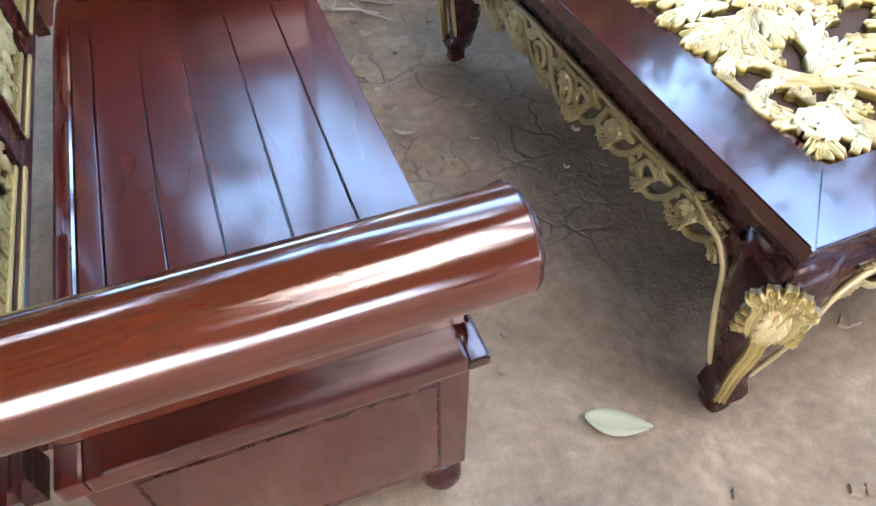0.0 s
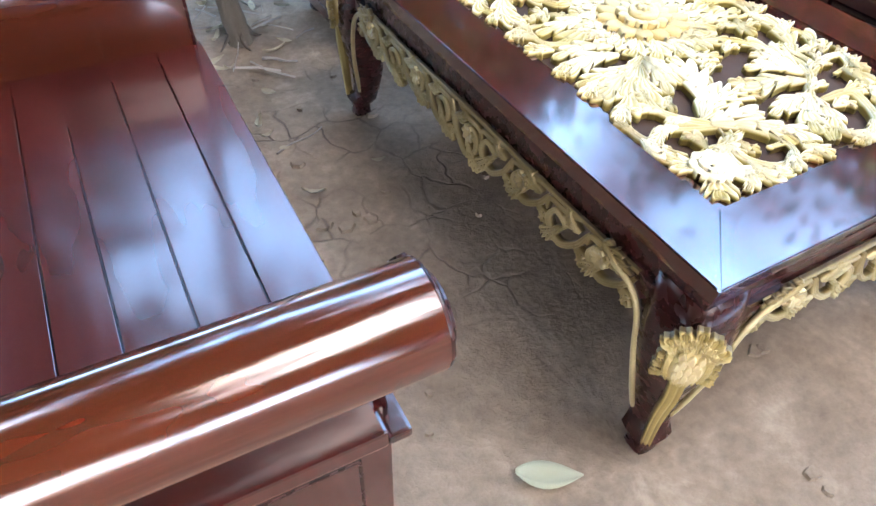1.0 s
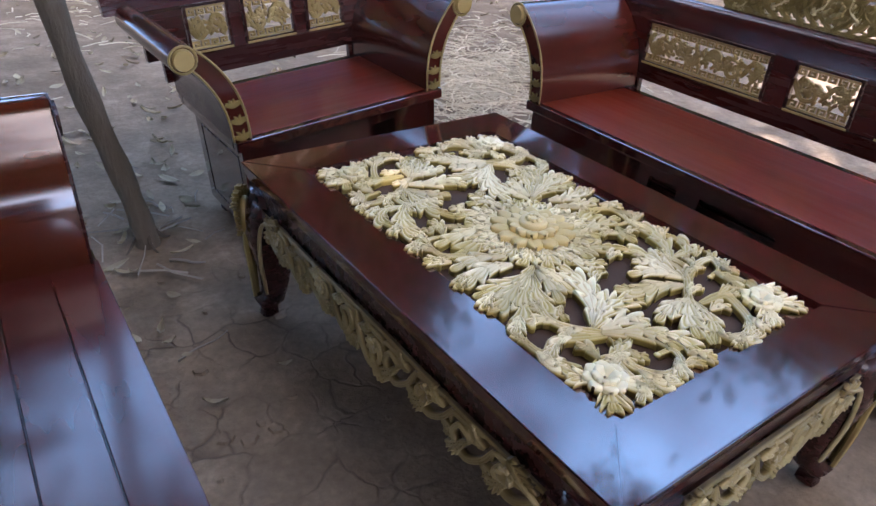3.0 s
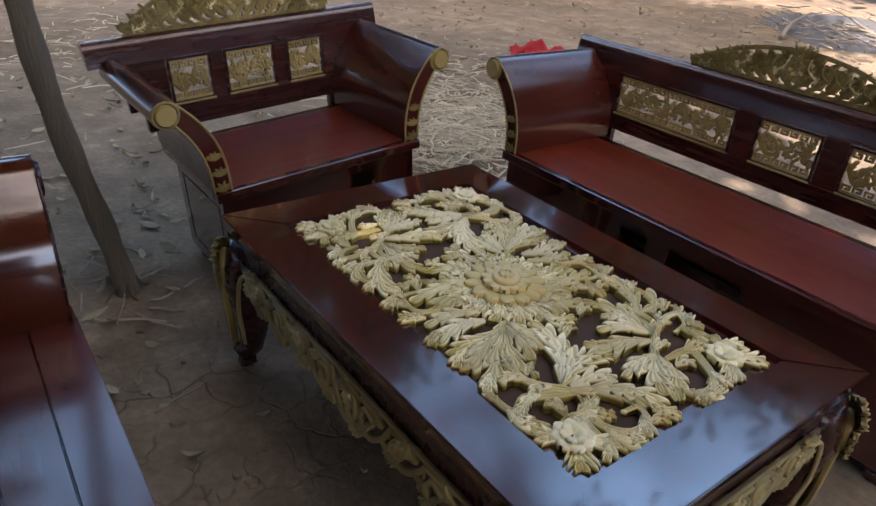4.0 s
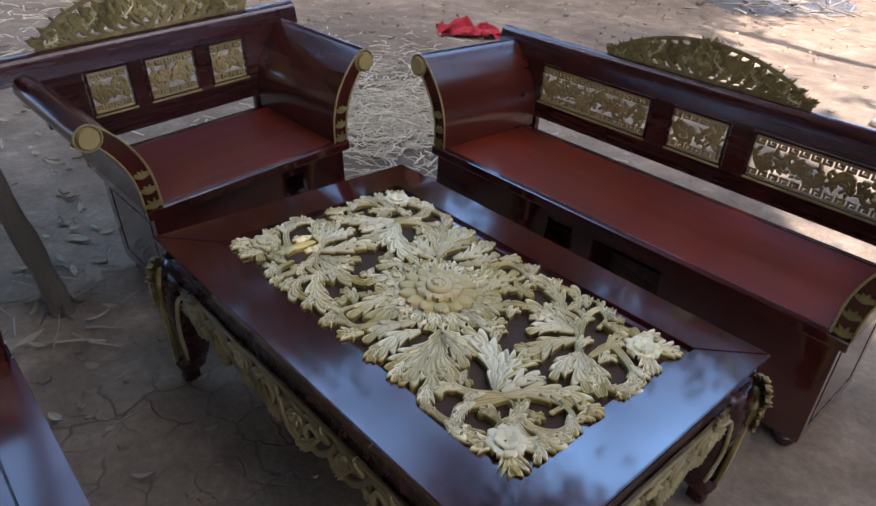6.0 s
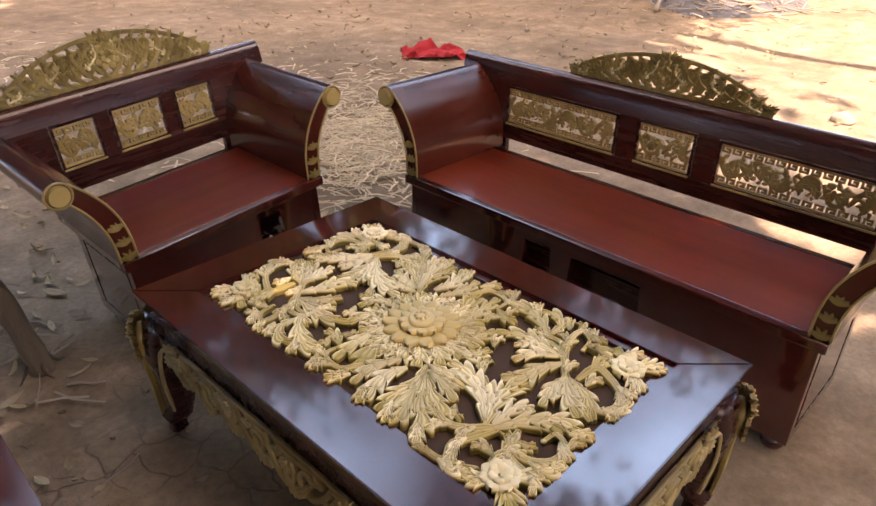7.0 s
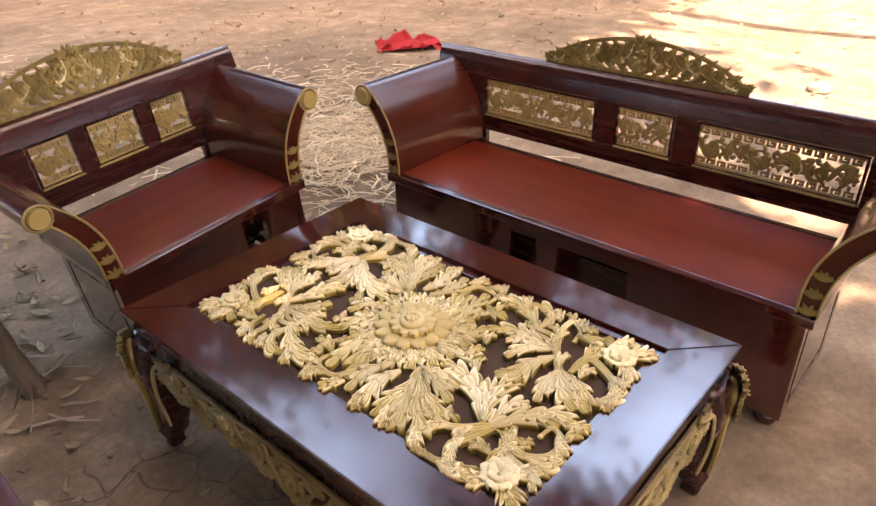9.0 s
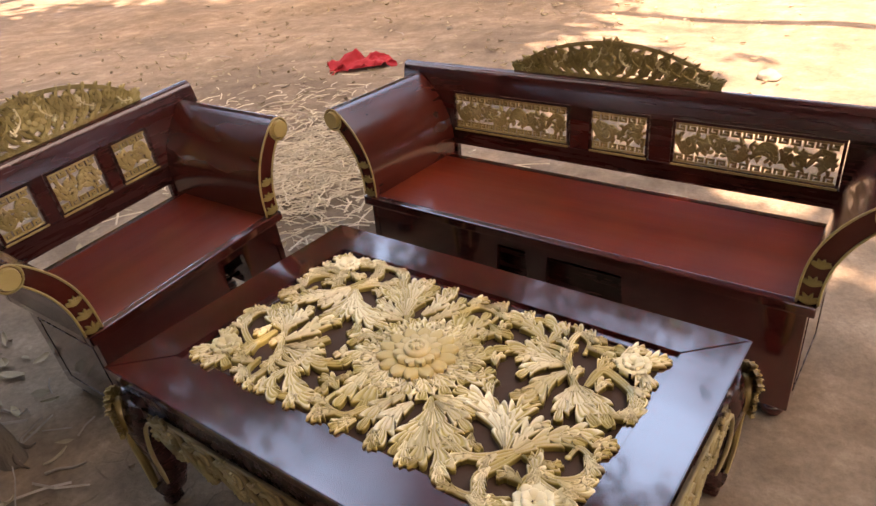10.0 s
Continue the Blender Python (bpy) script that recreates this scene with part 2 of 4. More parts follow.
def tube(bm, pts, radii, seg=8):
    pts = [Vector(p) for p in pts]
    rows = []
    for i, p in enumerate(pts):
        d = (pts[min(i + 1, len(pts) - 1)] - pts[max(i - 1, 0)]).normalized()
        side = d.cross(Vector((0.31, 0.17, 0.93))).normalized()
        up = side.cross(d)
        r = radii[i] if isinstance(radii, (list, tuple)) else radii
        rows.append([bm.verts.new(p + r * (math.cos(2 * math.pi * k / seg) * side + math.sin(2 * math.pi * k / seg) * up)) for k in range(seg)])
    for a, b in zip(rows, rows[1:]):
        for k in range(seg):
            bm.faces.new((a[k], a[(k + 1) % seg], b[(k + 1) % seg], b[k]))
    bm.faces.new(rows[0][::-1])
    bm.faces.new(rows[-1])


def spline(pts, n):
    """A smooth curve through 2D or 3D points, n + 1 samples."""
    p = [Vector(q) for q in pts]
    p = [2 * p[0] - p[1]] + p + [2 * p[-1] - p[-2]]
    out = []
    spans = len(p) - 3
    for k in range(n + 1):
        u = k / n * spans
        i = min(int(u), spans - 1)
        f = u - i
        a, b, c, d = p[i:i + 4]
        out.append(0.5 * (2 * b + (c - a) * f + (2 * a - 5 * b + 4 * c - d) * f * f + (3 * b - a - 3 * c + d) * f ** 3))
    return out


def ribbon(bm, pts, width, lobes=0, height=0.02, base=0.0, taper=0.0, cup=0.0):
    """A carved strip lying in the xy plane along a curve: an acanthus leaf with toothed lobes, or (no lobes) a rounded scroll stem."""
    n = lobes * 6 if lobes else 22
    path = spline(pts, n)
    rows = []
    for i, p in enumerate(path):
        s = i / n
        d = (path[min(i + 1, n)] - path[max(i - 1, 0)]).normalized()
        side = Vector((-d.y, d.x))
        if lobes:
            ph = (i % 6) / 5.0
            env = max(0.05, (0.30 + 0.70 * math.sin(math.pi * min(1.0, 0.12 + s * 0.72))) * (1 - s ** 5))
            if i == n:
                env, ph = 0.03, 0.0
            w = width * env * (0.50 + 0.50 * ph ** 0.8)
            push = d * (width * 0.55 * ph * env)
            flute = 0.30 * height * math.cos(2 * math.pi * ph)
            cols = ((-1.0, None), (-1.0, 0.42), (-0.62, 0.78), (-0.22, 1.0), (0.0, 0.78), (0.22, 1.0), (0.62, 0.78), (1.0, 0.42), (1.0, None))
        else:
            w = width * (1 - taper * s) * min(1.0, 0.5 + 6 * s)
            push, flute = d * 0.0, 0.0
            cols = ((-1.0, None), (-1.0, 0.55), (-0.78, 1.0), (-0.45, 0.62), (-0.12, 0.92), (0.12, 0.92), (0.45, 0.62), (0.78, 1.0), (1.0, 0.55), (1.0, None))
        lift = height * (0.82 + 0.18 * math.sin(math.pi * s)) + cup * s * s
        row = []
        for v, h in cols:
            q = p + side * (w * v) + push * abs(v)
            z = base if h is None else base + lift * h - flute * abs(v) * (1 if abs(v) > 0.1 else 0)
            row.append(bm.verts.new((q.x, q.y, max(z, base))))
        rows.append(row)
    for a, b in zip(rows, rows[1:]):
        for k in range(len(a) - 1):
            bm.faces.new((a[k], a[k + 1], b[k + 1], b[k]))


def finger(bm, p, d, bend, length, width, height, base):
    """One fluted, pointed lobe of a leaf, from p along d, curving to one side."""
    side = Vector((-d.y, d.x))
    rows = []
    for i in range(6):
        s = i / 5
        c = p + d * (length * s) + side * (bend * length * s * s)
        t = (d + side * (2 * bend * s)).normalized()
        n = Vector((-t.y, t.x))
        w = width * (0.72 + 0.55 * s - 1.20 * s ** 3) if s < 1 else width * 0.06
        h = height * (0.92 + 0.22 * s - 0.42 * s * s)
        rows.append([bm.verts.new((c.x + n.x * w * v, c.y + n.y * w * v, base + h * k)) for v, k in ((-1, 0), (-1, 0.55), (-0.45, 1.0), (0.05, 0.58), (0.5, 0.98), (1, 0.55), (1, 0))])
    for r, q in zip(rows, rows[1:]):
        for k in range(6):
            bm.faces.new((r[k], r[k + 1], q[k + 1], q[k]))
    bm.faces.new(rows[-1])


def blade_bm(pts, width, lobes=4, height=0.02, base=0.0, lop=0.0):
    """A sweeping acanthus leaf in one surface: a fluted stalk that swells, broad rounded lobes that point forward with deep notches between them, a raised rim. lop: -1 to 1, how much slimmer one side is."""
    bm = bmesh.new()
    per = 9
    n = lobes * per
    path = spline(pts, n)
    rows = []
    for i, p in enumerate(path):
        s, ph = i / n, (i % per) / per
        d = (path[min(i + 1, n)] - path[max(i - 1, 0)]).normalized()
        side = Vector((-d.y, d.x))
        env = 0.36 + 0.64 * math.sin(math.pi * min(1.0, 0.06 + 0.74 * s)) ** 1.2
        env *= 1 - 0.72 * s ** 3.0
        lobe = (math.sin(0.5 * math.pi * ph / 0.74) if ph < 0.74 else (1 - ph) / 0.26) * min(1.0, 0.15 + 2.6 * s)
        if i == n:
            env, lobe = 0.04, 0.0
        row = []
        for v, h in ((-1, None), (-1, 0.55), (-0.88, 0.98), (-0.66, 0.80), (-0.42, 0.62), (-0.20, 0.98), (0.0, 0.66), (0.20, 0.98), (0.42, 0.62), (0.66, 0.80), (0.88, 0.98), (1, 0.55), (1, None)):
            slim = max(0.0, lop * (1 if v > 0 else -1))
            w = width * env * (0.40 + 0.86 * lobe) * (1 - 0.45 * slim)
            q = p + side * (w * v) + d * (width * 1.15 * lobe * env * abs(v) ** 1.8)
            z = base if h is None else base + height * (h + 0.12 * (lobe - 0.5) * abs(v)) * (1.0 + 0.14 * math.sin(3.0 * s) - 0.28 * s * s)
            row.append(bm.verts.new((q.x, q.y, z)))
        rows.append(row)
    for r, q in zip(rows, rows[1:]):
        for k in range(12):
            bm.faces.new((r[k], r[k + 1], q[k + 1], q[k]))
    return bm


def leaf_bm(pts, width, lobes=5, height=0.02, base=0.0, cup=0.0):
    bm = bmesh.new()
    acanthus(bm, pts, width, lobes, height, base)
    return bm


def acanthus(bm, pts, width, lobes=5, height=0.02, base=0.0):
    """An acanthus leaf: a grooved midrib with pointed lobes springing from it on both sides."""
    n = lobes * 2 + 2
    path = spline(pts, n)
    total = sum((b - a).length for a, b in zip(path, path[1:]))
    for k in range(lobes):
        i = 2 * k
        s = i / n
        d = (path[i + 1] - path[max(i - 1, 0)]).normalized()
        env = (0.55 + 0.45 * math.sin(math.pi * min(1, 0.1 + s))) * (1 - 0.45 * s ** 3)
        a = radians(62 - 34 * s)
        for f in (-1, 1):
            c, q = math.cos(f * a), math.sin(f * a)
            e = Vector((d.x * c - d.y * q, d.x * q + d.y * c))
            ln = width * 1.45 * env * (1.0 + 0.12 * math.sin(3.1 * k + f))
            wide = max(total / lobes * 0.36, width * 0.20)
            hi = height * (0.80 + 0.10 * math.cos(2.2 * k))
            finger(bm, path[i], e, -f * 0.30, ln, wide, hi, base)
            for g in (-1, 1):
                c2, q2 = math.cos(g * 0.62), math.sin(g * 0.62)
                e2 = Vector((e.x * c2 - e.y * q2, e.x * q2 + e.y * c2))
                finger(bm, path[i] + e * (ln * 0.34), e2, -g * 0.15, ln * 0.50, wide * 0.55, hi * 0.88, base)
    tip = path[-1] - path[-4]
    finger(bm, path[-4], tip.normalized(), 0.05, tip.length * 1.05, width * 0.30, height * 0.95, base)
    ribbon(bm, [tuple(p) for p in path[::2]] if len(path) > 6 else pts, width * 0.17, 0, height * 1.12, base, 0.75)


def stem_bm(pts, width, height=0.018, taper=0.55, bud=True, base=0.0):
    bm = bmesh.new()
    ribbon(bm, pts, width, 0, height, base, taper)
    if bud:
        e = spline(pts, 20)[-1]
        made = bmesh.ops.create_icosphere(bm, subdivisions=2, radius=width * 0.62)["verts"]
        bmesh.ops.scale(bm, vec=(1, 1, 0.6), verts=made)
        bmesh.ops.translate(bm, vec=(e.x, e.y, base + height * 0.6), verts=made)
    return bm


def petal_ring(bm, count, r0, r1, width, z0, z1, turn=0.0, cx=0.0, cy=0.0):
    """A ring of rounded petals, each a small domed surface with a closed edge."""
    for k in range(count):
        a = turn + 2 * math.pi * k / count
        ca, sa = math.cos(a), math.sin(a)
        rows = []
        for i in range(7):
            s = i / 6
            r = r0 + (r1 - r0) * s
            w = width * math.sqrt(max(0.0, 1 - (max(0, s - 0.45) / 0.56) ** 2)) * (0.55 + 0.45 * min(1, s * 2))
            row = []
            for v in (-1, -1, -0.5, 0, 0.5, 1, 1):
                edge = len(row) in (0, 6)
                z = z0 + (z1 - z0) * math.sin(s * 1.9) * (1 - 0.35 * v * v) - (0.18 * (z1 - z0) if v == 0 else 0)
                x, y = r, w * v
                row.append(bm.verts.new((cx + x * ca - y * sa, cy + x * sa + y * ca, max(0.0, z0 - 0.007) if edge else max(z, 0.002))))
            rows.append(row)
        for p, q in zip(rows, rows[1:]):
            for j in range(6):
                bm.faces.new((p[j], p[j + 1], q[j + 1], q[j]))


# ---- ground ----
def ground():
    xs = [-60, -30, -14, -7, -4] + [-3 + 0.1 * i for i in range(131)] + [11, 14, 20, 35, 60]
    ys = [-60, -30, -14, -7, -4] + [-2.5 + 0.1 * i for i in range(126)] + [11, 14, 20, 35, 60]
    verts, faces = [], []
    for y in ys:
        for x in xs:
            r = max(0.0, math.hypot(x - 0.5, y - 0.7) - 2.2)
            k = min(1.0, r / 2.5)
            z = k * 0.05 * noise.noise((x * 0.9, y * 0.9, 0)) + 0.006 * noise.noise((x * 4, y * 4, 3)) - 0.004
            z += 0.050 * math.exp(-((x - 0.90) / 0.22) ** 2 - ((y - 1.72) / 0.30) ** 2)
            verts.append((x, y, z if abs(x) < 40 and abs(y) < 40 else 0))
    w = len(xs)
    for j in range(len(ys) - 1):
        for i in range(w - 1):
            faces.append((j * w + i, j * w + i + 1, (j + 1) * w + i + 1, (j + 1) * w + i))
    me = bpy.data.meshes.new("ground")
    me.from_pydata(verts, [], faces)
    me.materials.append(EARTH)
    me.shade_smooth()
    tagged(new("ground", me), "trodden grey-brown bare earth with cracks and litter", "ground", kind="structure")


ground()


# ---- coffee table ----
TW, TL, TH = 0.826, 1.24, 0.45


def table_leg_bm():
    """A cabriole leg: square section swept along an S, with a small flared foot. Local x points outward along the diagonal."""
    bm = bmesh.new()
    prof = ((0.385, -0.012, 0.052), (0.35, -0.002, 0.056), (0.31, 0.010, 0.056), (0.26, 0.014, 0.053), (0.20, 0.010, 0.046), (0.14, 0.004, 0.037),
            (0.09, 0.006, 0.030), (0.065, 0.012, 0.029), (0.048, 0.024, 0.035), (0.036, 0.026, 0.028), (0.028, 0.024, 0.020), (0.0, 0.026, 0.023))
    rows = []
    for z, off, h in prof:
        row = []
        for k in range(16):
            a = math.pi / 8 * k
            c, s = math.cos(a), math.sin(a)
            q = (abs(c) ** 5 + abs(s) ** 5) ** -0.2
            row.append(bm.verts.new((off + h * q * (c - s) * 0.7071, h * q * (c + s) * 0.7071, z)))
        rows.append(row)
    for a, b in zip(rows, rows[1:]):
        for k in range(16):
            bm.faces.new((a[k], a[(k + 1) % 16], b[(k + 1) % 16], b[k]))
    bm.faces.new(rows[0])
    bm.faces.new(rows[-1][::-1])
    return bm


def apron_lace(parent, length, m):
    """Openwork carving that hangs below a rail: scrolls, leaves and little flowers in a row, in its own xy plane."""
    rng = random.Random(int(length * 100))
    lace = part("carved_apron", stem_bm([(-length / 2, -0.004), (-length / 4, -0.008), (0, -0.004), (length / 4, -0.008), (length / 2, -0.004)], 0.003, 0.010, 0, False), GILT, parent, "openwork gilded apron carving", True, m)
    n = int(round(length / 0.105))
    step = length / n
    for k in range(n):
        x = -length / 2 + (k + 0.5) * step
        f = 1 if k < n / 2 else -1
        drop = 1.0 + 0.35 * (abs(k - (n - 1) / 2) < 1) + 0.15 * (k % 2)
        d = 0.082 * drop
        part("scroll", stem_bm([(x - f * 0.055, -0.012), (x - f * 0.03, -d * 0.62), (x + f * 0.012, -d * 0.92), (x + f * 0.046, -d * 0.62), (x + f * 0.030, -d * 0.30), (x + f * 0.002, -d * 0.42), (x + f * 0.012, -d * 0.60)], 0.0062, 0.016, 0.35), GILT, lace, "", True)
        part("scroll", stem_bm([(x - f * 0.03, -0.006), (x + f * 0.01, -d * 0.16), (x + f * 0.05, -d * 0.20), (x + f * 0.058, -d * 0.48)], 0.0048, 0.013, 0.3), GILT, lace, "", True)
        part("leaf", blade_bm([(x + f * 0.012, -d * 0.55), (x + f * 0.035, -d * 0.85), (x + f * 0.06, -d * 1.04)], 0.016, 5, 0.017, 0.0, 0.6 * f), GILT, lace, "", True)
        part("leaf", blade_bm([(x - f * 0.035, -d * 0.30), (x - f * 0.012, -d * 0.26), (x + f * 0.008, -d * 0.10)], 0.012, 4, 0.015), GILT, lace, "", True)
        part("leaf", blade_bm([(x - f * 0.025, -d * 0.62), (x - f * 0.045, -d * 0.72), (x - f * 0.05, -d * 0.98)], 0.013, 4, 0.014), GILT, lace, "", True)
        if k % 2 == 0:
            bm = bmesh.new()
            petal_ring(bm, 7, 0.002, 0.020, 0.008, 0.012, 0.020, rng.random(), x + f * 0.02, -d * 0.42)
            part("flower", bm, GILT, lace, "", True)
    return lace


def leaf_mask_bm():
    """The leafy boss on a table leg's knee: a cone of scales in a crown of leaves, with a stem down the leg."""
    bm = bmesh.new()
    a, b, deep = 0.033, 0.056, 0.024

    def dome(x, y):
        return deep * math.sqrt(max(0.0, 1 - (x / a) ** 2 - (y / b) ** 2))

    made = bmesh.ops.create_uvsphere(bm, u_segments=20, v_segments=12, radius=1.0)["verts"]
    bmesh.ops.scale(bm, vec=(a, b, deep), verts=made)
    for k in range(7):
        y = 0.022 - 0.011 * k
        w = a * math.sqrt(max(0.0, 1 - (y / b) ** 2))
        count = 4 if k % 2 else 5
        for i in range(count):
            x = w * 0.82 * (2 * i / (count - 1) - 1)
            finger(bm, Vector((x, y)), Vector((x * 6, 1.0)).normalized(), 0.0, 0.018, 0.0062, 0.008, max(0.0, dome(x, y) - 0.003))

    def blade(p, angle, length, width, height):
        d = Vector((math.sin(angle), math.cos(angle)))
        leaf = blade_bm([tuple(p), tuple(p + d * length * 0.5), tuple(p + d * length)], width, 3, height)
        for q in list(leaf.faces):
            bm.faces.new([bm.verts.new(v.co) for v in q.verts])
        leaf.free()

    for k in range(5):
        t = radians(-52 + 26 * k)
        blade(Vector((0.022 * math.sin(t), 0.036 * math.cos(t))), t * 0.6, 0.048 - 0.004 * abs(k - 2), 0.014, 0.018)
    for f in (-1, 1):
        for k in range(4):
            blade(Vector((f * 0.022, 0.022 - 0.018 * k)), f * radians(38 + 14 * k), 0.024, 0.009, 0.012)
    ribbon(bm, [(0, -0.040), (0.002, -0.09), (-0.002, -0.16), (0, -0.250)], 0.013, 0, 0.016, 0.0, 0.30)
    bmesh.ops.remove_doubles(bm, verts=bm.verts, dist=1e-5)
    return bm


def inlay(table):
    """The pierced carved panel: everything is repeated once, turned by half a turn about the central flower."""
    panel = part("carved_panel", boxed(-0.285, 0.285, -0.495, 0.495, -0.016, -0.010), BOARD, table, "pierced acanthus carving, cream and gold over a brown board", False, pose(TW / 2, TL / 2, TH - 0.008))
    turned = pose(0, 0, 0, 0, 0, 180)
    covered = [(0.0, 0.0, 0.105)]

    def cover(pts, w):
        for p in spline(pts, 10):
            covered.append((p.x, p.y, w))
            covered.append((-p.x, -p.y, w))

    def both(name, bm):
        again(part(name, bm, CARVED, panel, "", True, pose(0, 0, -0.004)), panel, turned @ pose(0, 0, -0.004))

    def leaf(pts, w, lobes=4):
        turn = len(covered) // 22
        pts = [(max(-0.278, min(0.278, x)), max(-0.490, y)) for x, y in pts]
        cover(pts, w * 0.75)
        both("acanthus_leaf", blade_bm(pts, w, lobes, 0.0150 + 0.004 * (turn * 7 % 10) / 10, -0.004, (0.0, 0.5, -0.5, 0.3, -0.3)[turn % 5]))

    def stem(pts, w):
        pts = [(max(-0.276, min(0.276, x)), max(-0.486, y)) for x, y in pts]
        cover(pts, w * 0.7)
        path = spline(pts, 24)
        turn = sum((b - a).x * (c - b).y - (b - a).y * (c - b).x for a, b, c in zip(path, path[1:], path[2:]))
        for i in (4, 10, 15):
            d = (path[i + 1] - path[i - 1]).normalized()
            side = Vector((d.y, -d.x)) * (1 if turn > 0 else -1)
            leaf([tuple(path[i]), tuple(path[i] + d * 0.024 + side * 0.010), tuple(path[i] + d * 0.040 + side * 0.032)], 0.014, 3)
        both("scroll", stem_bm(pts, w * 0.66, 0.0165, 0.62, True, -0.004))

    # palmette below the flower
    leaf([(-0.095, -0.11), (-0.158, -0.137), (-0.216, -0.133), (-0.268, -0.138)], 0.026, 5)
    leaf([(-0.113, -0.123), (-0.196, -0.161), (-0.246, -0.188), (-0.272, -0.18)], 0.026, 4)
    leaf([(-0.122, -0.13), (-0.191, -0.185), (-0.232, -0.229), (-0.271, -0.242)], 0.028, 4)
    leaf([(-0.118, -0.132), (-0.156, -0.186), (-0.177, -0.23), (-0.22, -0.25)], 0.024, 4)
    leaf([(-0.107, -0.127), (-0.119, -0.182), (-0.14, -0.233)], 0.022, 3)
    leaf([(-0.094, -0.116), (-0.088, -0.166), (-0.09, -0.221)], 0.02, 3)
    # great C-scroll with its leaves
    stem([(-0.137, -0.338), (-0.179, -0.3), (-0.196, -0.261), (-0.176, -0.214), (-0.139, -0.196)], 0.018)
    stem([(-0.138, -0.345), (-0.193, -0.322), (-0.231, -0.308), (-0.264, -0.325), (-0.289, -0.313), (-0.295, -0.271), (-0.278, -0.243), (-0.257, -0.249)], 0.017)
    leaf([(-0.141, -0.314), (-0.086, -0.259), (-0.052, -0.194), (-0.05, -0.137)], 0.032, 5)
    leaf([(-0.125, -0.305), (-0.069, -0.27), (-0.039, -0.218)], 0.022, 4)
    leaf([(-0.147, -0.319), (-0.082, -0.293), (-0.026, -0.286), (0.018, -0.302)], 0.032, 5)
    leaf([(-0.137, -0.331), (-0.074, -0.336), (-0.044, -0.361)], 0.024, 4)
    leaf([(-0.144, -0.338), (-0.088, -0.369), (-0.062, -0.4), (-0.058, -0.441)], 0.03, 5)
    leaf([(-0.063, -0.388), (-0.037, -0.419), (-0.037, -0.472)], 0.026, 4)
    # scrolls on the short edge
    stem([(-0.109, -0.374), (-0.156, -0.393), (-0.163, -0.435), (-0.133, -0.469), (-0.086, -0.464), (-0.071, -0.433), (-0.102, -0.427)], 0.016)
    stem([(-0.217, -0.388), (-0.18, -0.392), (-0.187, -0.431), (-0.186, -0.47), (-0.151, -0.48)], 0.015)
    leaf([(-0.165, -0.437), (-0.159, -0.475), (-0.12, -0.497)], 0.02, 3)
    leaf([(-0.191, -0.396), (-0.147, -0.382), (-0.135, -0.363)], 0.02, 3)
    leaf([(-0.266, -0.327), (-0.263, -0.366), (-0.257, -0.397)], 0.02, 3)
    leaf([(-0.283, -0.317), (-0.285, -0.348), (-0.257, -0.359)], 0.018, 3)
    # second palmette
    stem([(0.007, -0.461), (0.045, -0.4), (0.09, -0.346), (0.141, -0.303), (0.163, -0.259), (0.155, -0.204)], 0.018)
    leaf([(0.136, -0.307), (0.138, -0.249), (0.138, -0.187), (0.107, -0.135)], 0.03, 5)
    leaf([(0.114, -0.316), (0.066, -0.294), (0.017, -0.284), (-0.013, -0.251)], 0.03, 5)
    leaf([(0.131, -0.297), (0.105, -0.254), (0.051, -0.231)], 0.022, 4)
    leaf([(0.169, -0.243), (0.217, -0.188), (0.24, -0.129), (0.23, -0.068)], 0.03, 5)
    leaf([(0.186, -0.233), (0.237, -0.232), (0.265, -0.194), (0.248, -0.151)], 0.022, 4)
    stem([(0.143, -0.304), (0.207, -0.278), (0.253, -0.28), (0.236, -0.312), (0.194, -0.321)], 0.014)
    leaf([(0.098, -0.34), (0.036, -0.385), (0.0, -0.438)], 0.028, 4)
    leaf([(0.087, -0.355), (0.06, -0.419), (0.015, -0.462)], 0.024, 4)
    leaf([(0.082, -0.352), (0.031, -0.351), (-0.028, -0.365)], 0.022, 4)
    stem([(0.129, -0.319), (0.178, -0.278), (0.17, -0.226), (0.112, -0.234), (0.105, -0.267)], 0.013)
    # scroll beside the second corner flower
    stem([(0.095, -0.37), (0.159, -0.377), (0.147, -0.422), (0.116, -0.464), (0.067, -0.473), (0.044, -0.451), (0.058, -0.434)], 0.017)
    leaf([(0.149, -0.371), (0.2, -0.368), (0.205, -0.405)], 0.02, 3)
    leaf([(0.212, -0.318), (0.216, -0.348), (0.211, -0.381)], 0.02, 3)
    leaf([(0.05, -0.461), (0.068, -0.485), (0.121, -0.486)], 0.018, 3)
    # leaves beside the flower
    leaf([(0.028, -0.078), (0.057, -0.119), (0.11, -0.137)], 0.028, 4)
    leaf([(0.064, -0.022), (0.135, -0.019), (0.223, 0.014)], 0.032, 4)
    leaf([(0.072, -0.06), (0.149, -0.057), (0.225, -0.049)], 0.024, 4)
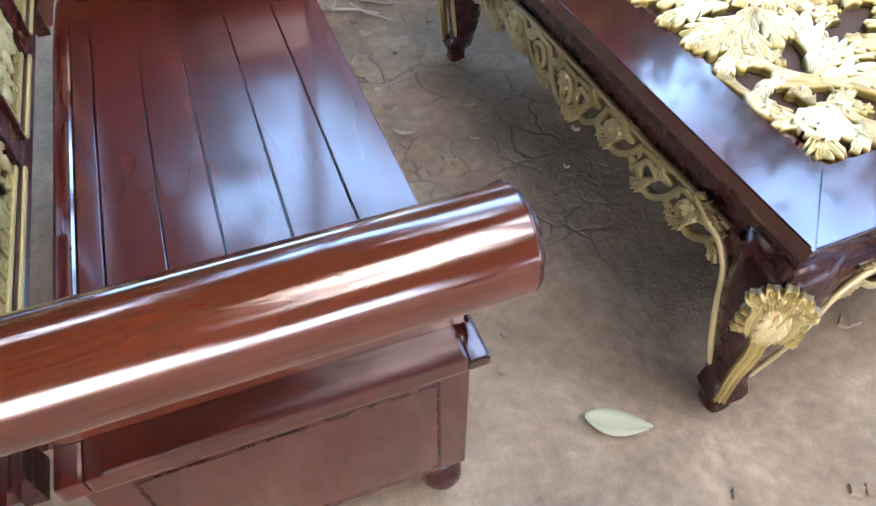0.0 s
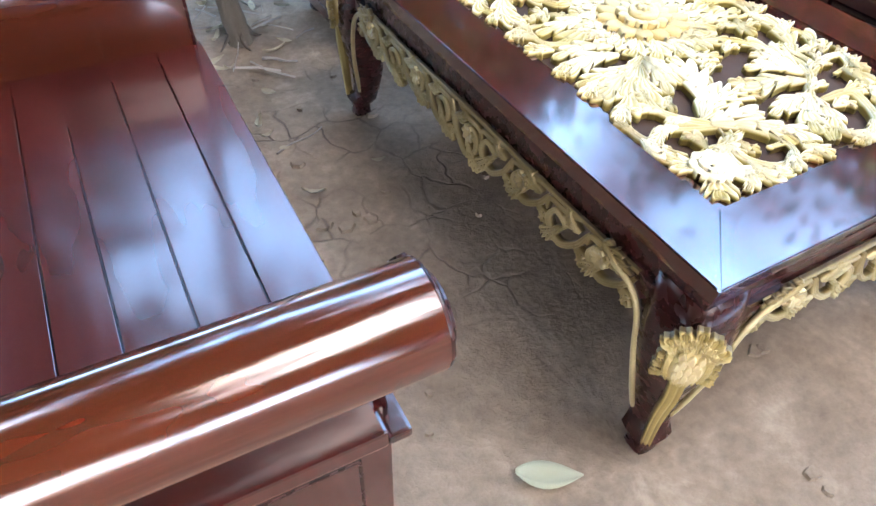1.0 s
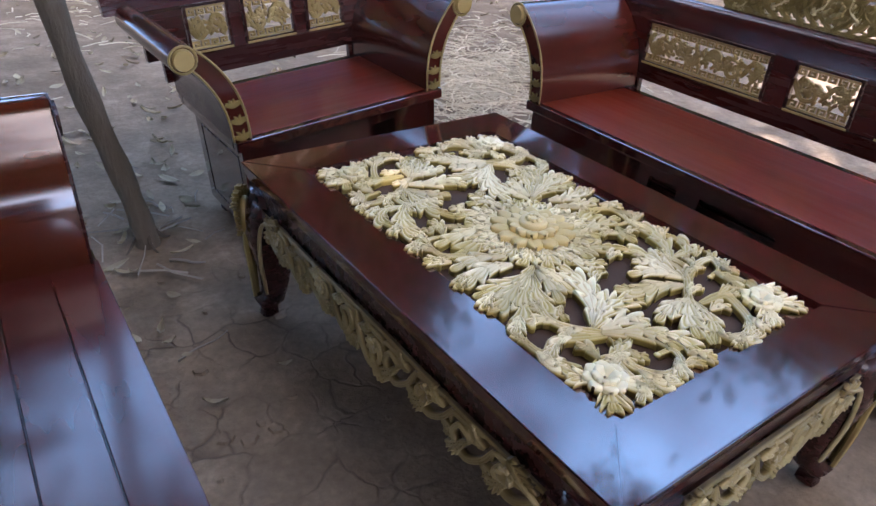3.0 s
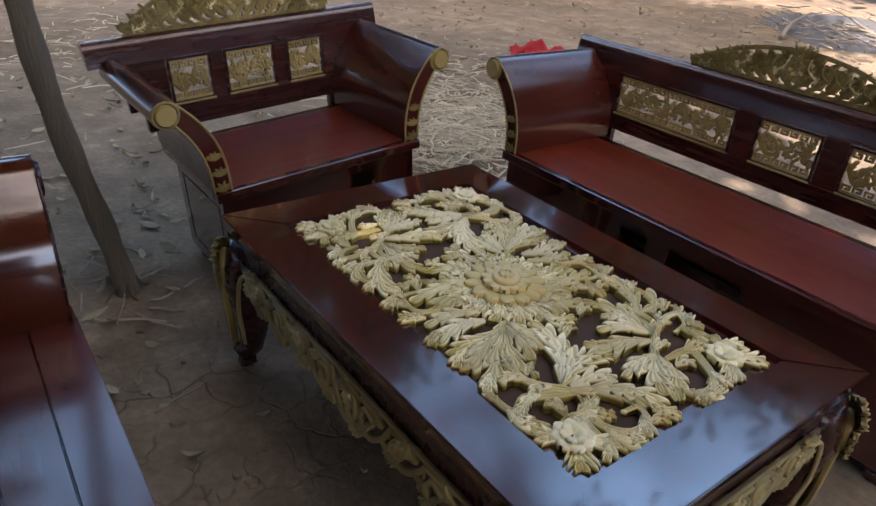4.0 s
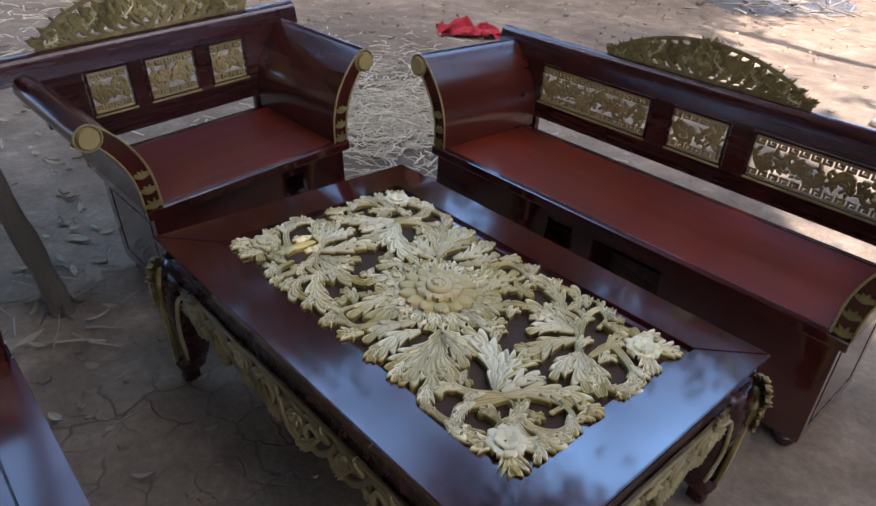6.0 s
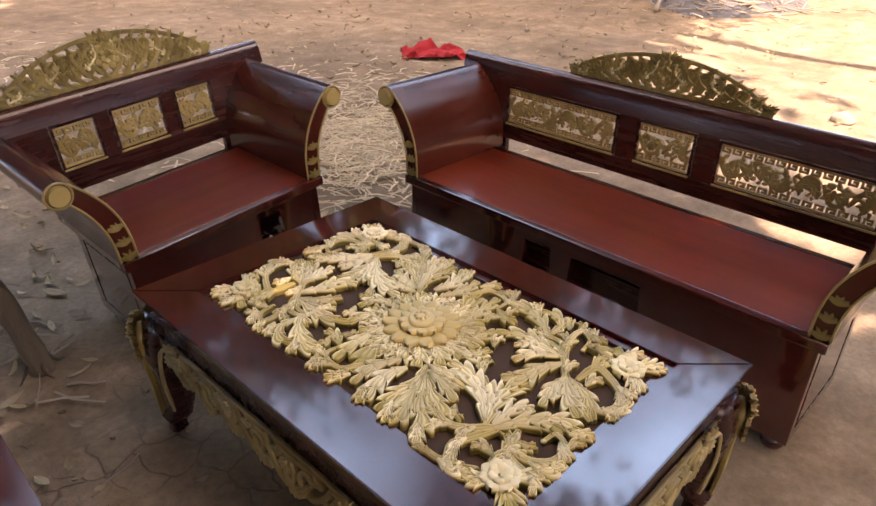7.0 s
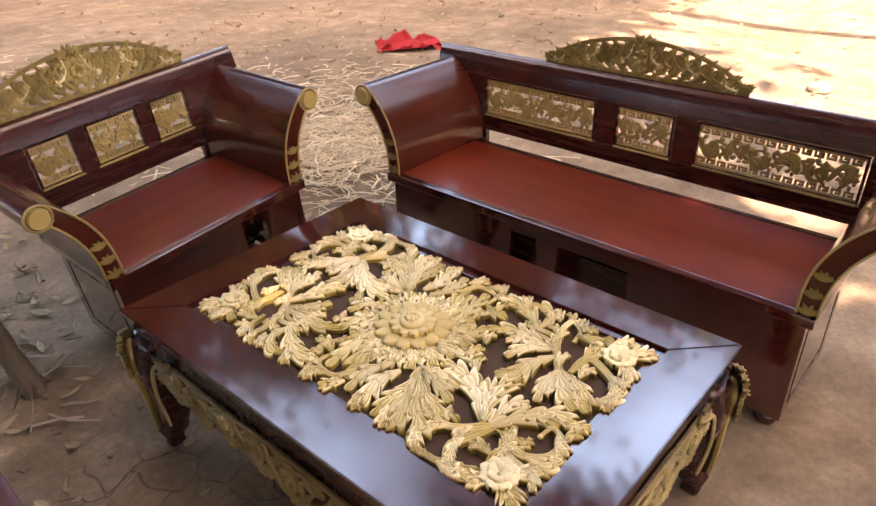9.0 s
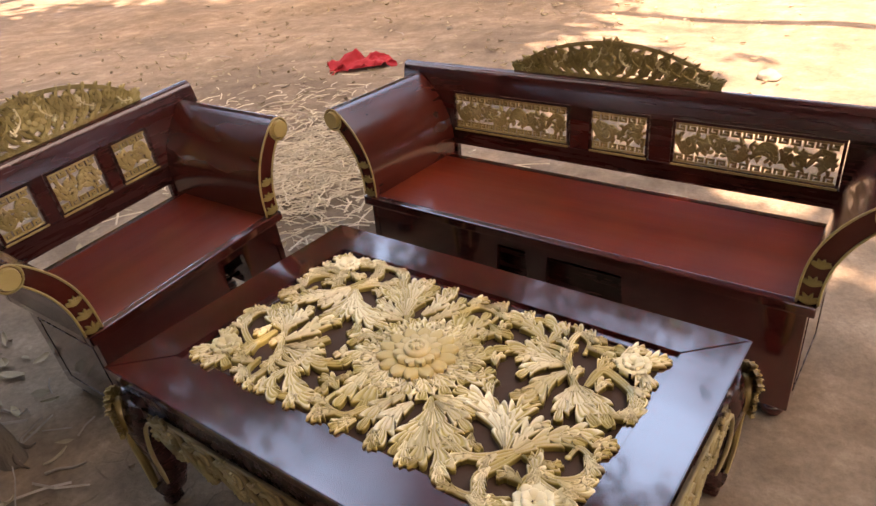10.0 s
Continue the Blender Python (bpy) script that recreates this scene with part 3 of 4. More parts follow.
    stem([(0.19, 0.01), (0.236, -0.015), (0.228, -0.073), (0.184, -0.077)], 0.013)
    leaf([(-0.012, -0.111), (0.002, -0.156), (0.047, -0.171)], 0.024, 4)
    leaf([(-0.134, -0.087), (-0.192, -0.076), (-0.268, -0.101)], 0.028, 4)
    leaf([(-0.124, -0.057), (-0.182, -0.035), (-0.251, -0.041)], 0.022, 4)
    # corner flowers
    for cx, cy, tx, ty in ((-0.230, -0.425, -0.270, -0.482), (0.203, -0.429, 0.268, -0.482)):
        bm = bmesh.new()
        petal_ring(bm, 8, 0.012, 0.038, 0.015, 0.010, 0.020, 0.2, cx, cy)
        petal_ring(bm, 6, 0.004, 0.024, 0.012, 0.014, 0.024, 0.5, cx, cy)
        both("corner_flower", bm)
        f = 1 if cx > 0 else -1
        leaf([(cx, cy), ((cx + tx) / 2, (cy + ty) / 2), (tx, ty)], 0.030, 4)
        leaf([(cx, cy), (cx + 0.028 * f, cy + 0.022), (cx + 0.050 * f, cy + 0.062)], 0.022, 3)
        leaf([(cx, cy), (cx - 0.026 * f, cy - 0.026), (cx - 0.060 * f, cy - 0.052)], 0.022, 3)
    # pointed leaves that reach to the edge of the panel
    rng = random.Random(8)
    for k in range(11):
        y, w = -0.40 + 0.08 * k + rng.uniform(-0.014, 0.014), rng.choice((-0.016, 0.016))
        leaf([(-0.236 + rng.uniform(-0.01, 0.01), y - w), (-0.256, y), (-0.277, y + w)], rng.uniform(0.016, 0.022), 3)
    for k in range(6):
        x, w = -0.17 + 0.07 * k + rng.uniform(-0.012, 0.012), rng.choice((-0.016, 0.016))
        leaf([(x - w, -0.452), (x, -0.470), (x + w, -0.489)], rng.uniform(0.015, 0.020), 3)
    # small leaves in what is still open, springing from the nearest stem
    for k in range(75):
        best = None
        for i in range(-25, 26):
            for j in range(-47, 1):
                x, y = i * 0.0104, j * 0.0102
                px, py, pw = min(covered, key=lambda c: math.hypot(x - c[0], y - c[1]) - c[2])
                clear = math.hypot(x - px, y - py) - pw
                if best is None or clear > best[0]:
                    best = (clear, x, y, px, py)
        clear, x, y, px, py = best
        if clear < 0.0165:
            break
        d = Vector((x - px, y - py)).normalized()
        side = Vector((-d.y, d.x)) * (0.012 if k % 2 else -0.012)
        a, b = Vector((x, y)) - d * (clear + 0.008), Vector((x, y)) + d * min(clear, 0.03) * 0.9
        b.x, b.y = max(-0.268, min(0.268, b.x)), max(-0.485, b.y)
        leaf([tuple(a), tuple((a + b) / 2 + side), tuple(b + side * 0.5)], min(0.020, clear * 0.78), 3)
    # the central flower in its collar of leaves
    for k in range(9):
        a = math.pi / 9 * k
        c, q = math.cos(a), math.sin(a)
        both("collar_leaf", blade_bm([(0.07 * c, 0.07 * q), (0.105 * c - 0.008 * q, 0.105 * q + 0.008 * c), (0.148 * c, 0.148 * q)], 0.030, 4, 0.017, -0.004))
    bm = bmesh.new()
    petal_ring(bm, 14, 0.03, 0.094, 0.0205, 0.012, 0.026)
    petal_ring(bm, 12, 0.02, 0.056, 0.0145, 0.022, 0.034, 0.26)
    lathe(bm, ((0.030, 0.0), (0.031, 0.034), (0.028, 0.039), (0.023, 0.036), (0.018, 0.040), (0.006, 0.043)), 0, 0, 18)
    for k in range(8):
        a = math.pi / 4 * k
        made = bmesh.ops.create_icosphere(bm, subdivisions=1, radius=0.007)["verts"]
        bmesh.ops.translate(bm, vec=(0.013 * math.cos(a), 0.013 * math.sin(a), 0.041), verts=made)
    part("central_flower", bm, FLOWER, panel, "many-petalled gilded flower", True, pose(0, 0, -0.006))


def coffee_table():
    table = tagged(new("coffee_table"), "glossy dark red coffee table with gilded carved top and apron", "coffee table")
    b, t = 0.120, 0.045
    # four mitred boards of the top
    quads = (((0, 0), (TW, 0), (TW - b, b), (b, b)), ((TW, 0), (TW, TL), (TW - b, TL - b), (TW - b, b)),
             ((TW, TL), (0, TL), (b, TL - b), (TW - b, TL - b)), ((0, TL), (0, 0), (b, b), (b, TL - b)))
    for q in quads:
        bm = bmesh.new()
        prism(bm, q, "z", TH - t, TH)
        for v in bm.verts:
            if v.co.z < TH - 0.01:
                v.co.x += 0.012 * ((v.co.x < 0.001) - (v.co.x > TW - 0.001))
                v.co.y += 0.012 * ((v.co.y < 0.001) - (v.co.y > TL - 0.001))
        bmesh.ops.bevel(bm, geom=[e for e in bm.edges if abs(e.verts[0].co.z - e.verts[1].co.z) < 1e-6], offset=0.0025, segments=2, affect="EDGES")
        part("top_board", bm, WOOD_TOP, table)
    i = b + 0.0015
    for x0, x1, y0, y1 in ((i, TW - i, i, i + 0.022), (i, TW - i, TL - i - 0.022, TL - i), (i, i + 0.022, i + 0.022, TL - i - 0.022), (TW - i - 0.022, TW - i, i + 0.022, TL - i - 0.022)):
        part("inner_moulding", boxed(x0, x1, y0, y1, TH - t, TH - 0.009, 0.002), WOOD_TOP, table)
    inlay(table)
    o = 0.016
    for x0, x1, y0, y1 in ((o, TW - o, o, o + 0.03), (o, TW - o, TL - o - 0.03, TL - o), (o, o + 0.03, o + 0.03, TL - o - 0.03), (TW - o - 0.03, TW - o, o + 0.03, TL - o - 0.03)):
        part("rail", boxed(x0, x1, y0, y1, TH - 0.100, TH - t, 0.003), WOOD_DARK, table)
    c = 0.052
    leg = mask = None
    for x, y, a in ((c, c, 225), (TW - c, c, 315), (TW - c, TL - c, 45), (c, TL - c, 135)):
        m = pose(x, y, 0, 0, 0, a)
        leg = again(leg, table, m) if leg else part("leg", table_leg_bm(), WOOD_DARK, table, "dark cabriole leg", True, m)
        face = pose(0.070, 0, 0.300, 90, 0, 90) @ pose(0, 0, 0, 4)
        if mask:
            again(mask, leg, face)
        else:
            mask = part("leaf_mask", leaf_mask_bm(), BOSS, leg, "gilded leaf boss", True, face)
        for f in (-1, 1):
            d, nrm = Vector((-0.7071, 0.7071 * f, 0)), Vector((0.7071, 0.7071 * f, 0))
            arch = spline([(0.125, 0.350), (0.082, 0.338), (0.054, 0.305), (0.040, 0.250), (0.028, 0.18), (0.021, 0.13), (0.013, 0.085)], 18)
            bm = bmesh.new()
            outline = [(0.0, 0.24), (0.0, 0.362), (0.125, 0.362)] + [tuple(p) for p in arch[:9]]
            rings = [[bm.verts.new(d * u + nrm * o2 + Vector((0, 0, z))) for u, z in outline] for o2 in (0.010, 0.046)]
            n = len(outline)
            for i2 in range(n):
                bm.faces.new((rings[0][i2], rings[0][(i2 + 1) % n], rings[1][(i2 + 1) % n], rings[1][i2]))
            bm.faces.new(rings[0][::-1])
            bm.faces.new(rings[1])
            part("ear", bm, WOOD_DARK, leg)
            bm = bmesh.new()
            tube(bm, [d * p.x + nrm * (0.055 - 0.022 * max(0.0, (0.25 - p.y) / 0.16) ** 1.5) + Vector((0, 0, p.y)) for p in arch], 0.0055, 6)
            part("gilt_line", bm, GILT, leg, "gilded edge line", True)
            bm = bmesh.new()
            acanthus(bm, [(0.150, 0.366), (0.118, 0.352), (0.085, 0.340)], 0.020, 4, 0.012)
            part("ear_leaf", bm, GILT, leg, "", True, Matrix(((d.x, 0, nrm.x, nrm.x * 0.047), (d.y, 0, nrm.y, nrm.y * 0.047), (0, 1, 0, 0), (0, 0, 0, 1))))
    zl = TH - 0.086
    for length, m in ((TL - 0.26, pose(o - 0.004, TL / 2, zl, 90, 0, -90)), (TW - 0.26, pose(TW / 2, o - 0.004, zl, 90, 0, 0)),
                      (TL - 0.26, pose(TW - o + 0.004, TL / 2, zl, 90, 0, 90)), (TW - 0.26, pose(TW / 2, TL - o + 0.004, zl, 90, 0, 180))):
        apron_lace(table, length, m)
    return table


coffee_table()


# ---- benches ----
SEAT = 0.41


def arm_outline(out, foot, thick, zc, r):
    """Inner and outer curves of a rolled arm's section: (outward from the seat's end, height). foot: where its outer face stands."""
    i = foot - thick
    ex, ez = out - 0.80 * r, zc + 0.60 * r
    inner = [Vector((i + (ex - i) * (k / 18) ** 2.7, SEAT + (ez - SEAT) * k / 18)) for k in range(19)]
    roll = [Vector((out + r * math.sin(a), zc + r * math.cos(a))) for a in (radians(-43 + 10 * k) for k in range(25))]
    ox, oz = out - 0.50 * r, zc - 0.87 * r
    outer = [Vector((foot + (ox - foot) * (1 - k / 12) ** 2.5, oz + (SEAT - oz) * k / 12)) for k in range(13)]
    return inner, roll, outer


def key_fret(bm, x0, x1, z, up, h=0.026, w=0.0066):
    """A row of square key ornaments."""
    n = max(2, int(round((x1 - x0) / 0.034)))
    s = (x1 - x0) / n
    f = 1 if up else -1
    for k in range(n):
        a = x0 + k * s
        for px0, px1, pz0, pz1 in ((a, a + w, 0, h), (a, a + s * 0.8, h - w, h), (a + s * 0.8 - w, a + s * 0.8, h * 0.35, h), (a + s * 0.35, a + s * 0.8, h * 0.35, h * 0.35 + w)):
            lo, hi = sorted((z + f * pz0, z + f * pz1))
            box(bm, px0, px1, lo, hi, 0, 0.010)
    zl = z if up else z - w
    box(bm, x0, x1, zl, zl + w, 0, 0.012)


def back_panel(parent, x0, x1, z0, z1, m):
    """A pierced panel: gilded frame, key rows above and below, a leafy vine between. Drawn in its own xy plane."""
    bm = bmesh.new()
    for a in ((x0, x1, z0, z0 + 0.008), (x0, x1, z1 - 0.008, z1), (x0, x0 + 0.008, z0 + 0.008, z1 - 0.008), (x1 - 0.008, x1, z0 + 0.008, z1 - 0.008)):
        box(bm, *a, 0, 0.016)
    frame_ob = part("panel", bm, WOOD_DARK, parent, "pierced gilded panel in a dark frame", False, m)
    part("bead", boxed(x0 + 0.002, x1 - 0.002, z0 - 0.001, z0 + 0.006, 0.016, 0.020, 0.001), GOLD, frame_ob)
    bm = bmesh.new()
    key_fret(bm, x0 + 0.010, x1 - 0.010, z0 + 0.010, True)
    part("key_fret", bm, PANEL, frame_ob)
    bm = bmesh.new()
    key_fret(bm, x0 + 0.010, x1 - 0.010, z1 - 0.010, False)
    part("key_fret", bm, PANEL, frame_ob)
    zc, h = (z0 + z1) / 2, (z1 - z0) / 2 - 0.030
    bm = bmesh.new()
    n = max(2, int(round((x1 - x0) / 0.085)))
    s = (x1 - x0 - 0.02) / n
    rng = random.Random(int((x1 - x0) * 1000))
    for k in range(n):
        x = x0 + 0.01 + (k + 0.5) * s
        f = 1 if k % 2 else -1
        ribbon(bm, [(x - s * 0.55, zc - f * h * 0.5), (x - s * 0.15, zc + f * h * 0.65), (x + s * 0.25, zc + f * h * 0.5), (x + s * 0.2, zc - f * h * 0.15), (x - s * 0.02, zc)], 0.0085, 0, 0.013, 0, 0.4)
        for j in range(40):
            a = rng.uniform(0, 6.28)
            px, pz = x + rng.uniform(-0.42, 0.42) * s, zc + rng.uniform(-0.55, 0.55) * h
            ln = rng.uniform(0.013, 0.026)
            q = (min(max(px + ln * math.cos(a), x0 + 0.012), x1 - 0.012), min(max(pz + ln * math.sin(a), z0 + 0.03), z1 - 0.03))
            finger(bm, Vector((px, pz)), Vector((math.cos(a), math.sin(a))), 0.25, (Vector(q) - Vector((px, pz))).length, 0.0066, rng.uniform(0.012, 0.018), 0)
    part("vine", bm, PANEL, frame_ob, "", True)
    return frame_ob


def crest(parent, width, height, m):
    """A fan of openwork leaves on top of the back rail, in its own xy plane."""
    rng = random.Random(int(width * 100))
    bm = bmesh.new()
    ribbon(bm, [(-width / 2, 0.004), (-width / 4, 0.006), (0, 0.004), (width / 4, 0.006), (width / 2, 0.004)], 0.010, 0, 0.016, 0, 0)
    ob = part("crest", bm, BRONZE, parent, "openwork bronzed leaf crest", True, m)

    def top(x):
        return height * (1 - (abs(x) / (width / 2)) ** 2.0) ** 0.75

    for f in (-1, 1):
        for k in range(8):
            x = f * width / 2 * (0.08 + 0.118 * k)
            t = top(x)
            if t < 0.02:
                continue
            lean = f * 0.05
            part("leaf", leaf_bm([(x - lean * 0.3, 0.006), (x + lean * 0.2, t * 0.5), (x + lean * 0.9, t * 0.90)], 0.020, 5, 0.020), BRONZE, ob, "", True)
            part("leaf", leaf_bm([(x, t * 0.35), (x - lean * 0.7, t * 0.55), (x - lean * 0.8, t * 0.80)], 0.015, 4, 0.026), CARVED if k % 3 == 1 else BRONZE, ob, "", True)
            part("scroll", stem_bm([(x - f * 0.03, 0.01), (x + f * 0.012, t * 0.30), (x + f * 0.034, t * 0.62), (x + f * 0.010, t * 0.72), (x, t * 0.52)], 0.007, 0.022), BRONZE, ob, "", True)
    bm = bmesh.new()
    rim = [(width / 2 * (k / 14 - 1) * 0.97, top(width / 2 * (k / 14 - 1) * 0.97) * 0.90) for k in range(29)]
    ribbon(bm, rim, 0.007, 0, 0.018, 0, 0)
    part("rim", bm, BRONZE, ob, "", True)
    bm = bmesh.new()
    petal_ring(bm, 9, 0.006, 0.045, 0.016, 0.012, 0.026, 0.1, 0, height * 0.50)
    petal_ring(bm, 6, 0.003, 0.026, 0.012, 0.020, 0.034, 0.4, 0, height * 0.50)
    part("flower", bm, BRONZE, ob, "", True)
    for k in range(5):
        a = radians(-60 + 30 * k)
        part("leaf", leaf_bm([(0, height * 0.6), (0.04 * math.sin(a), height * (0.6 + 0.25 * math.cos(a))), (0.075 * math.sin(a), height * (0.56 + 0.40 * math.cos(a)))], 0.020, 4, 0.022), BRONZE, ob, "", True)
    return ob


def bench(name, label, length, depth, out, foot, gap, cuts, panels, crest_w, planks, m, seat_wood, arm_wood, trim=None, wide=0.055, thick=0.036, inset=0.0, zc=0.660, r=0.047, zb=0.474, crest_x=0.0, crest_h=0.135):
    """A carved bench with rolled arms. Local x runs along the seat, y from its front (0) to the back, z up. panels: (x0, x1) of the back's panels."""
    b = tagged(new(name), label, "bench")
    trim = trim or GOLD
    h = length / 2
    # base: two end panels, front and back apron with a shaped opening, ball feet
    for f in (-1, 1):
        x0, x1 = sorted((f * (h - 0.018), f * (h - 0.042)))
        side = part("side_panel", boxed(x0, x1, 0.02, depth - 0.01 - inset, 0.085 if planks else 0.055, SEAT - 0.032, 0.002), WOOD, b)
        xo = f * (h - 0.018)
        for y0, y1, z0, z1 in ((0.06, depth - 0.06 - inset, SEAT - 0.072, SEAT - 0.068), (0.06, depth - 0.06 - inset, 0.098, 0.102), (0.06, 0.064, 0.102, SEAT - 0.072), (depth - 0.064 - inset, depth - 0.06 - inset, 0.102, SEAT - 0.072)):
            part("groove_bead", boxed(*sorted((xo - f * 0.002, xo + f * 0.0015)), y0, y1, z0, z1), WOOD_DARK, side)
        for y in (0.065, depth - 0.055 - inset):
            bm = bmesh.new()
            tall = 1.55 if planks else 1.0
            lathe(bm, [(a, c * tall) for a, c in ((0.012, 0.0), (0.026, 0.006), (0.034, 0.022), (0.031, 0.040), (0.020, 0.050), (0.024, 0.0555))], f * (h - (0.040 if planks else 0.062)), y - (0.013 if planks else 0.0), 18)
            part("foot", bm, WOOD_DARK, b, "turned bun foot", True)
    cut = [(-h + 0.042, 0.055)]
    for x0, x1 in cuts:
        cut += [(x0 - 0.02, 0.055), (x0 + 0.004, 0.12), (x0 - 0.006, 0.26), (x0, 0.342), (x1, 0.345), (x1 + 0.008, 0.26), (x1 - 0.004, 0.12), (x1 + 0.02, 0.055)]
    cut += [(h - 0.042, 0.055), (h - 0.042, SEAT - 0.032), (-h + 0.042, SEAT - 0.032)]
    # Dark board added behind the front openings to keep their inside in shade.
    if length > 1.2:
        part("inner_stretcher", boxed(-h + 0.043, h - 0.043, 0.10, 0.118, 0.05, 0.285, 0.002), WOOD_DARK, b)
    for y0, y1 in ((0.022, 0.044), (depth - 0.034 - inset, depth - 0.012 - inset)):
        if y0 > 0.1 and inset > 0.1:
            continue
        bm = bmesh.new()
        # The long bench's unseen back apron is kept solid to darken its inside.
        prism(bm, cut if y0 < 0.1 or length < 1.2 else [cut[0], *cut[-3:]], "y", y0, y1)
        part("apron", bm, WOOD, b)
    # seat: moulded edge and boards
    end = 0.075 if planks else 0.030
    for x0, x1, y0, y1, z1 in ((-h, h, 0.0, 0.03, SEAT - (0.014 if planks else 0.0005)), (-h, h, depth - 0.03, depth, SEAT - 0.0005), (-h, -h + end, 0.03, depth - 0.03, SEAT - 0.0005), (h - end, h, 0.03, depth - 0.03, SEAT - 0.0005)):
        part("seat_edge", boxed(x0, x1, y0, y1, SEAT - 0.032, z1, 0.005), WOOD, b)
    if planks:
        for k, (y0, y1) in enumerate(zip(planks, planks[1:])):
            part("seat_plank", boxed(-h + 0.076, h - 0.076, y0 + 0.001, y1 - 0.0015, SEAT - 0.013, SEAT + (0.0008 if k % 2 else 0.0), 0.0012), seat_wood, b)
        part("seat_underside", boxed(-h + 0.076, h - 0.076, 0.032, depth - 0.031, SEAT - 0.030, SEAT - 0.0135), WOOD_DARK, b)
    else:
        part("seat", boxed(-h + 0.031, h - 0.031, 0.031, depth - 0.031, SEAT - 0.025, SEAT - 0.001, 0.002), seat_wood, b)
    # rolled arms
    inner, roll, outer = arm_outline(out, foot, thick, zc, r)
    for f in (-1, 1):
        pts = [(f * (h + p.x), p.y) for p in (*inner, *roll, *outer)]
        bm = bmesh.new()
        prism(bm, pts, "y", 0.015, depth + gap - 0.002)
        arm = part("arm", bm, arm_wood, b, "rolled lacquered arm", True)
        e = arm.modifiers.new("edges", "EDGE_SPLIT")
        e.split_angle = radians(40)
        # the carved front: gilded edges, struts, leaves and the disc on the roll
        for k, line in enumerate((inner, outer)):
            bm = bmesh.new()
            tube(bm, [(f * (h + p.x), 0.0135, p.y) for p in line], 0.0034, 6)
            part("arm_edge", bm, trim, arm, "", True)
        bm = bmesh.new()
        made = bmesh.ops.create_cone(bm, cap_ends=True, segments=24, radius1=r * 0.80, radius2=r * 0.70, depth=0.014)["verts"]
        bmesh.ops.rotate(bm, verts=made, matrix=Matrix.Rotation(radians(90), 3, "X"))
        bmesh.ops.translate(bm, vec=(f * (h + out), 0.010, zc), verts=made)
        part("scroll_disc", bm, trim, arm, "round scroll end", False)
        bm = bmesh.new()
        tube(bm, [(f * (h + out) + r * 0.93 * math.cos(a), 0.0135, zc + r * 0.93 * math.sin(a)) for a in (radians(15 * k) for k in range(25))], 0.0036, 6)
        part("scroll_ring", bm, trim, arm, "", True)
        mids = [((inner[int(u * 18)].x + outer[int((1 - u) * 12)].x) / 2, (inner[int(u * 18)].y + outer[int((1 - u) * 12)].y) / 2) for u in (0.03, 0.24, 0.44)]
        for (x, z), size in zip(mids, (1.0, 0.8, 0.7)):
            bm = bmesh.new()
            for a in (20, 62, 118, 160):
                finger(bm, Vector((f * (h + x), z)), Vector((math.cos(radians(a)), math.sin(radians(a)))), 0.15, thick * 0.50 * size, 0.0055, 0.008, 0.0)
            ribbon(bm, [(f * (h + x) - thick * 0.44, z + 0.004), (f * (h + x), z - 0.004), (f * (h + x) + thick * 0.44, z + 0.004)], 0.006, 0, 0.008, 0, 0)
            part("arm_leaf", bm, trim if planks else BRONZE, arm, "small gilded leaf carving", True, pose(0, 0.0155, 0, 90, 0, 0))
    # back: lower rail, posts, rolled top rail, panels, crest
    yb = depth + gap
    x_lo, x_hi = panels[0][0] - 0.03, panels[-1][1] + 0.03
    part("lower_rail", boxed(-h - 0.02, h + 0.02, yb, yb + 0.028, SEAT + 0.032, zb - 0.002, 0.003), WOOD_DARK, b)
    zt = zb + 0.160
    hw = h + out + wide
    prof = [(yb, zt - 0.005), (yb + 0.005, 0.705), (yb + 0.010, 0.728), (yb + 0.016, 0.742), (yb + 0.028, 0.751), (yb + 0.042, 0.750), (yb + 0.052, 0.740), (yb + 0.054, 0.726), (yb + 0.046, 0.714), (yb + 0.036, 0.702), (yb + 0.029, zt - 0.005)]
    bm = bmesh.new()
    prism(bm, prof, "x", -hw, hw)
    rail = part("top_rail", bm, WOOD_SOFT, b, "rolled top rail", True)
    e = rail.modifiers.new("edges", "EDGE_SPLIT")
    e.split_angle = radians(50)
    edges = [-h - 0.02 - out * 0.5] + [x for p in panels for x in p] + [h + 0.02 + out * 0.5]
    for x0, x1 in zip(edges[::2], edges[1::2]):
        if x1 - x0 > 0.012:
            part("post", boxed(x0 + 0.001, x1 - 0.001, yb + 0.001, yb + 0.027, zb - 0.002, zt - 0.005, 0.002), WOOD_SOFT, b)
    for x0, x1 in panels:
        back_panel(b, x0 + 0.002, x1 - 0.002, zb, zt - 0.007, pose(0, yb + 0.012, 0, 90, 0, 0))
    for f in (-1, 1):
        part("back_foot", boxed(*sorted((f * (h - 0.01), f * (h - 0.06))), yb + 0.002, yb + 0.026, SEAT - 0.032, SEAT + 0.032, 0.002), WOOD_DARK, b)
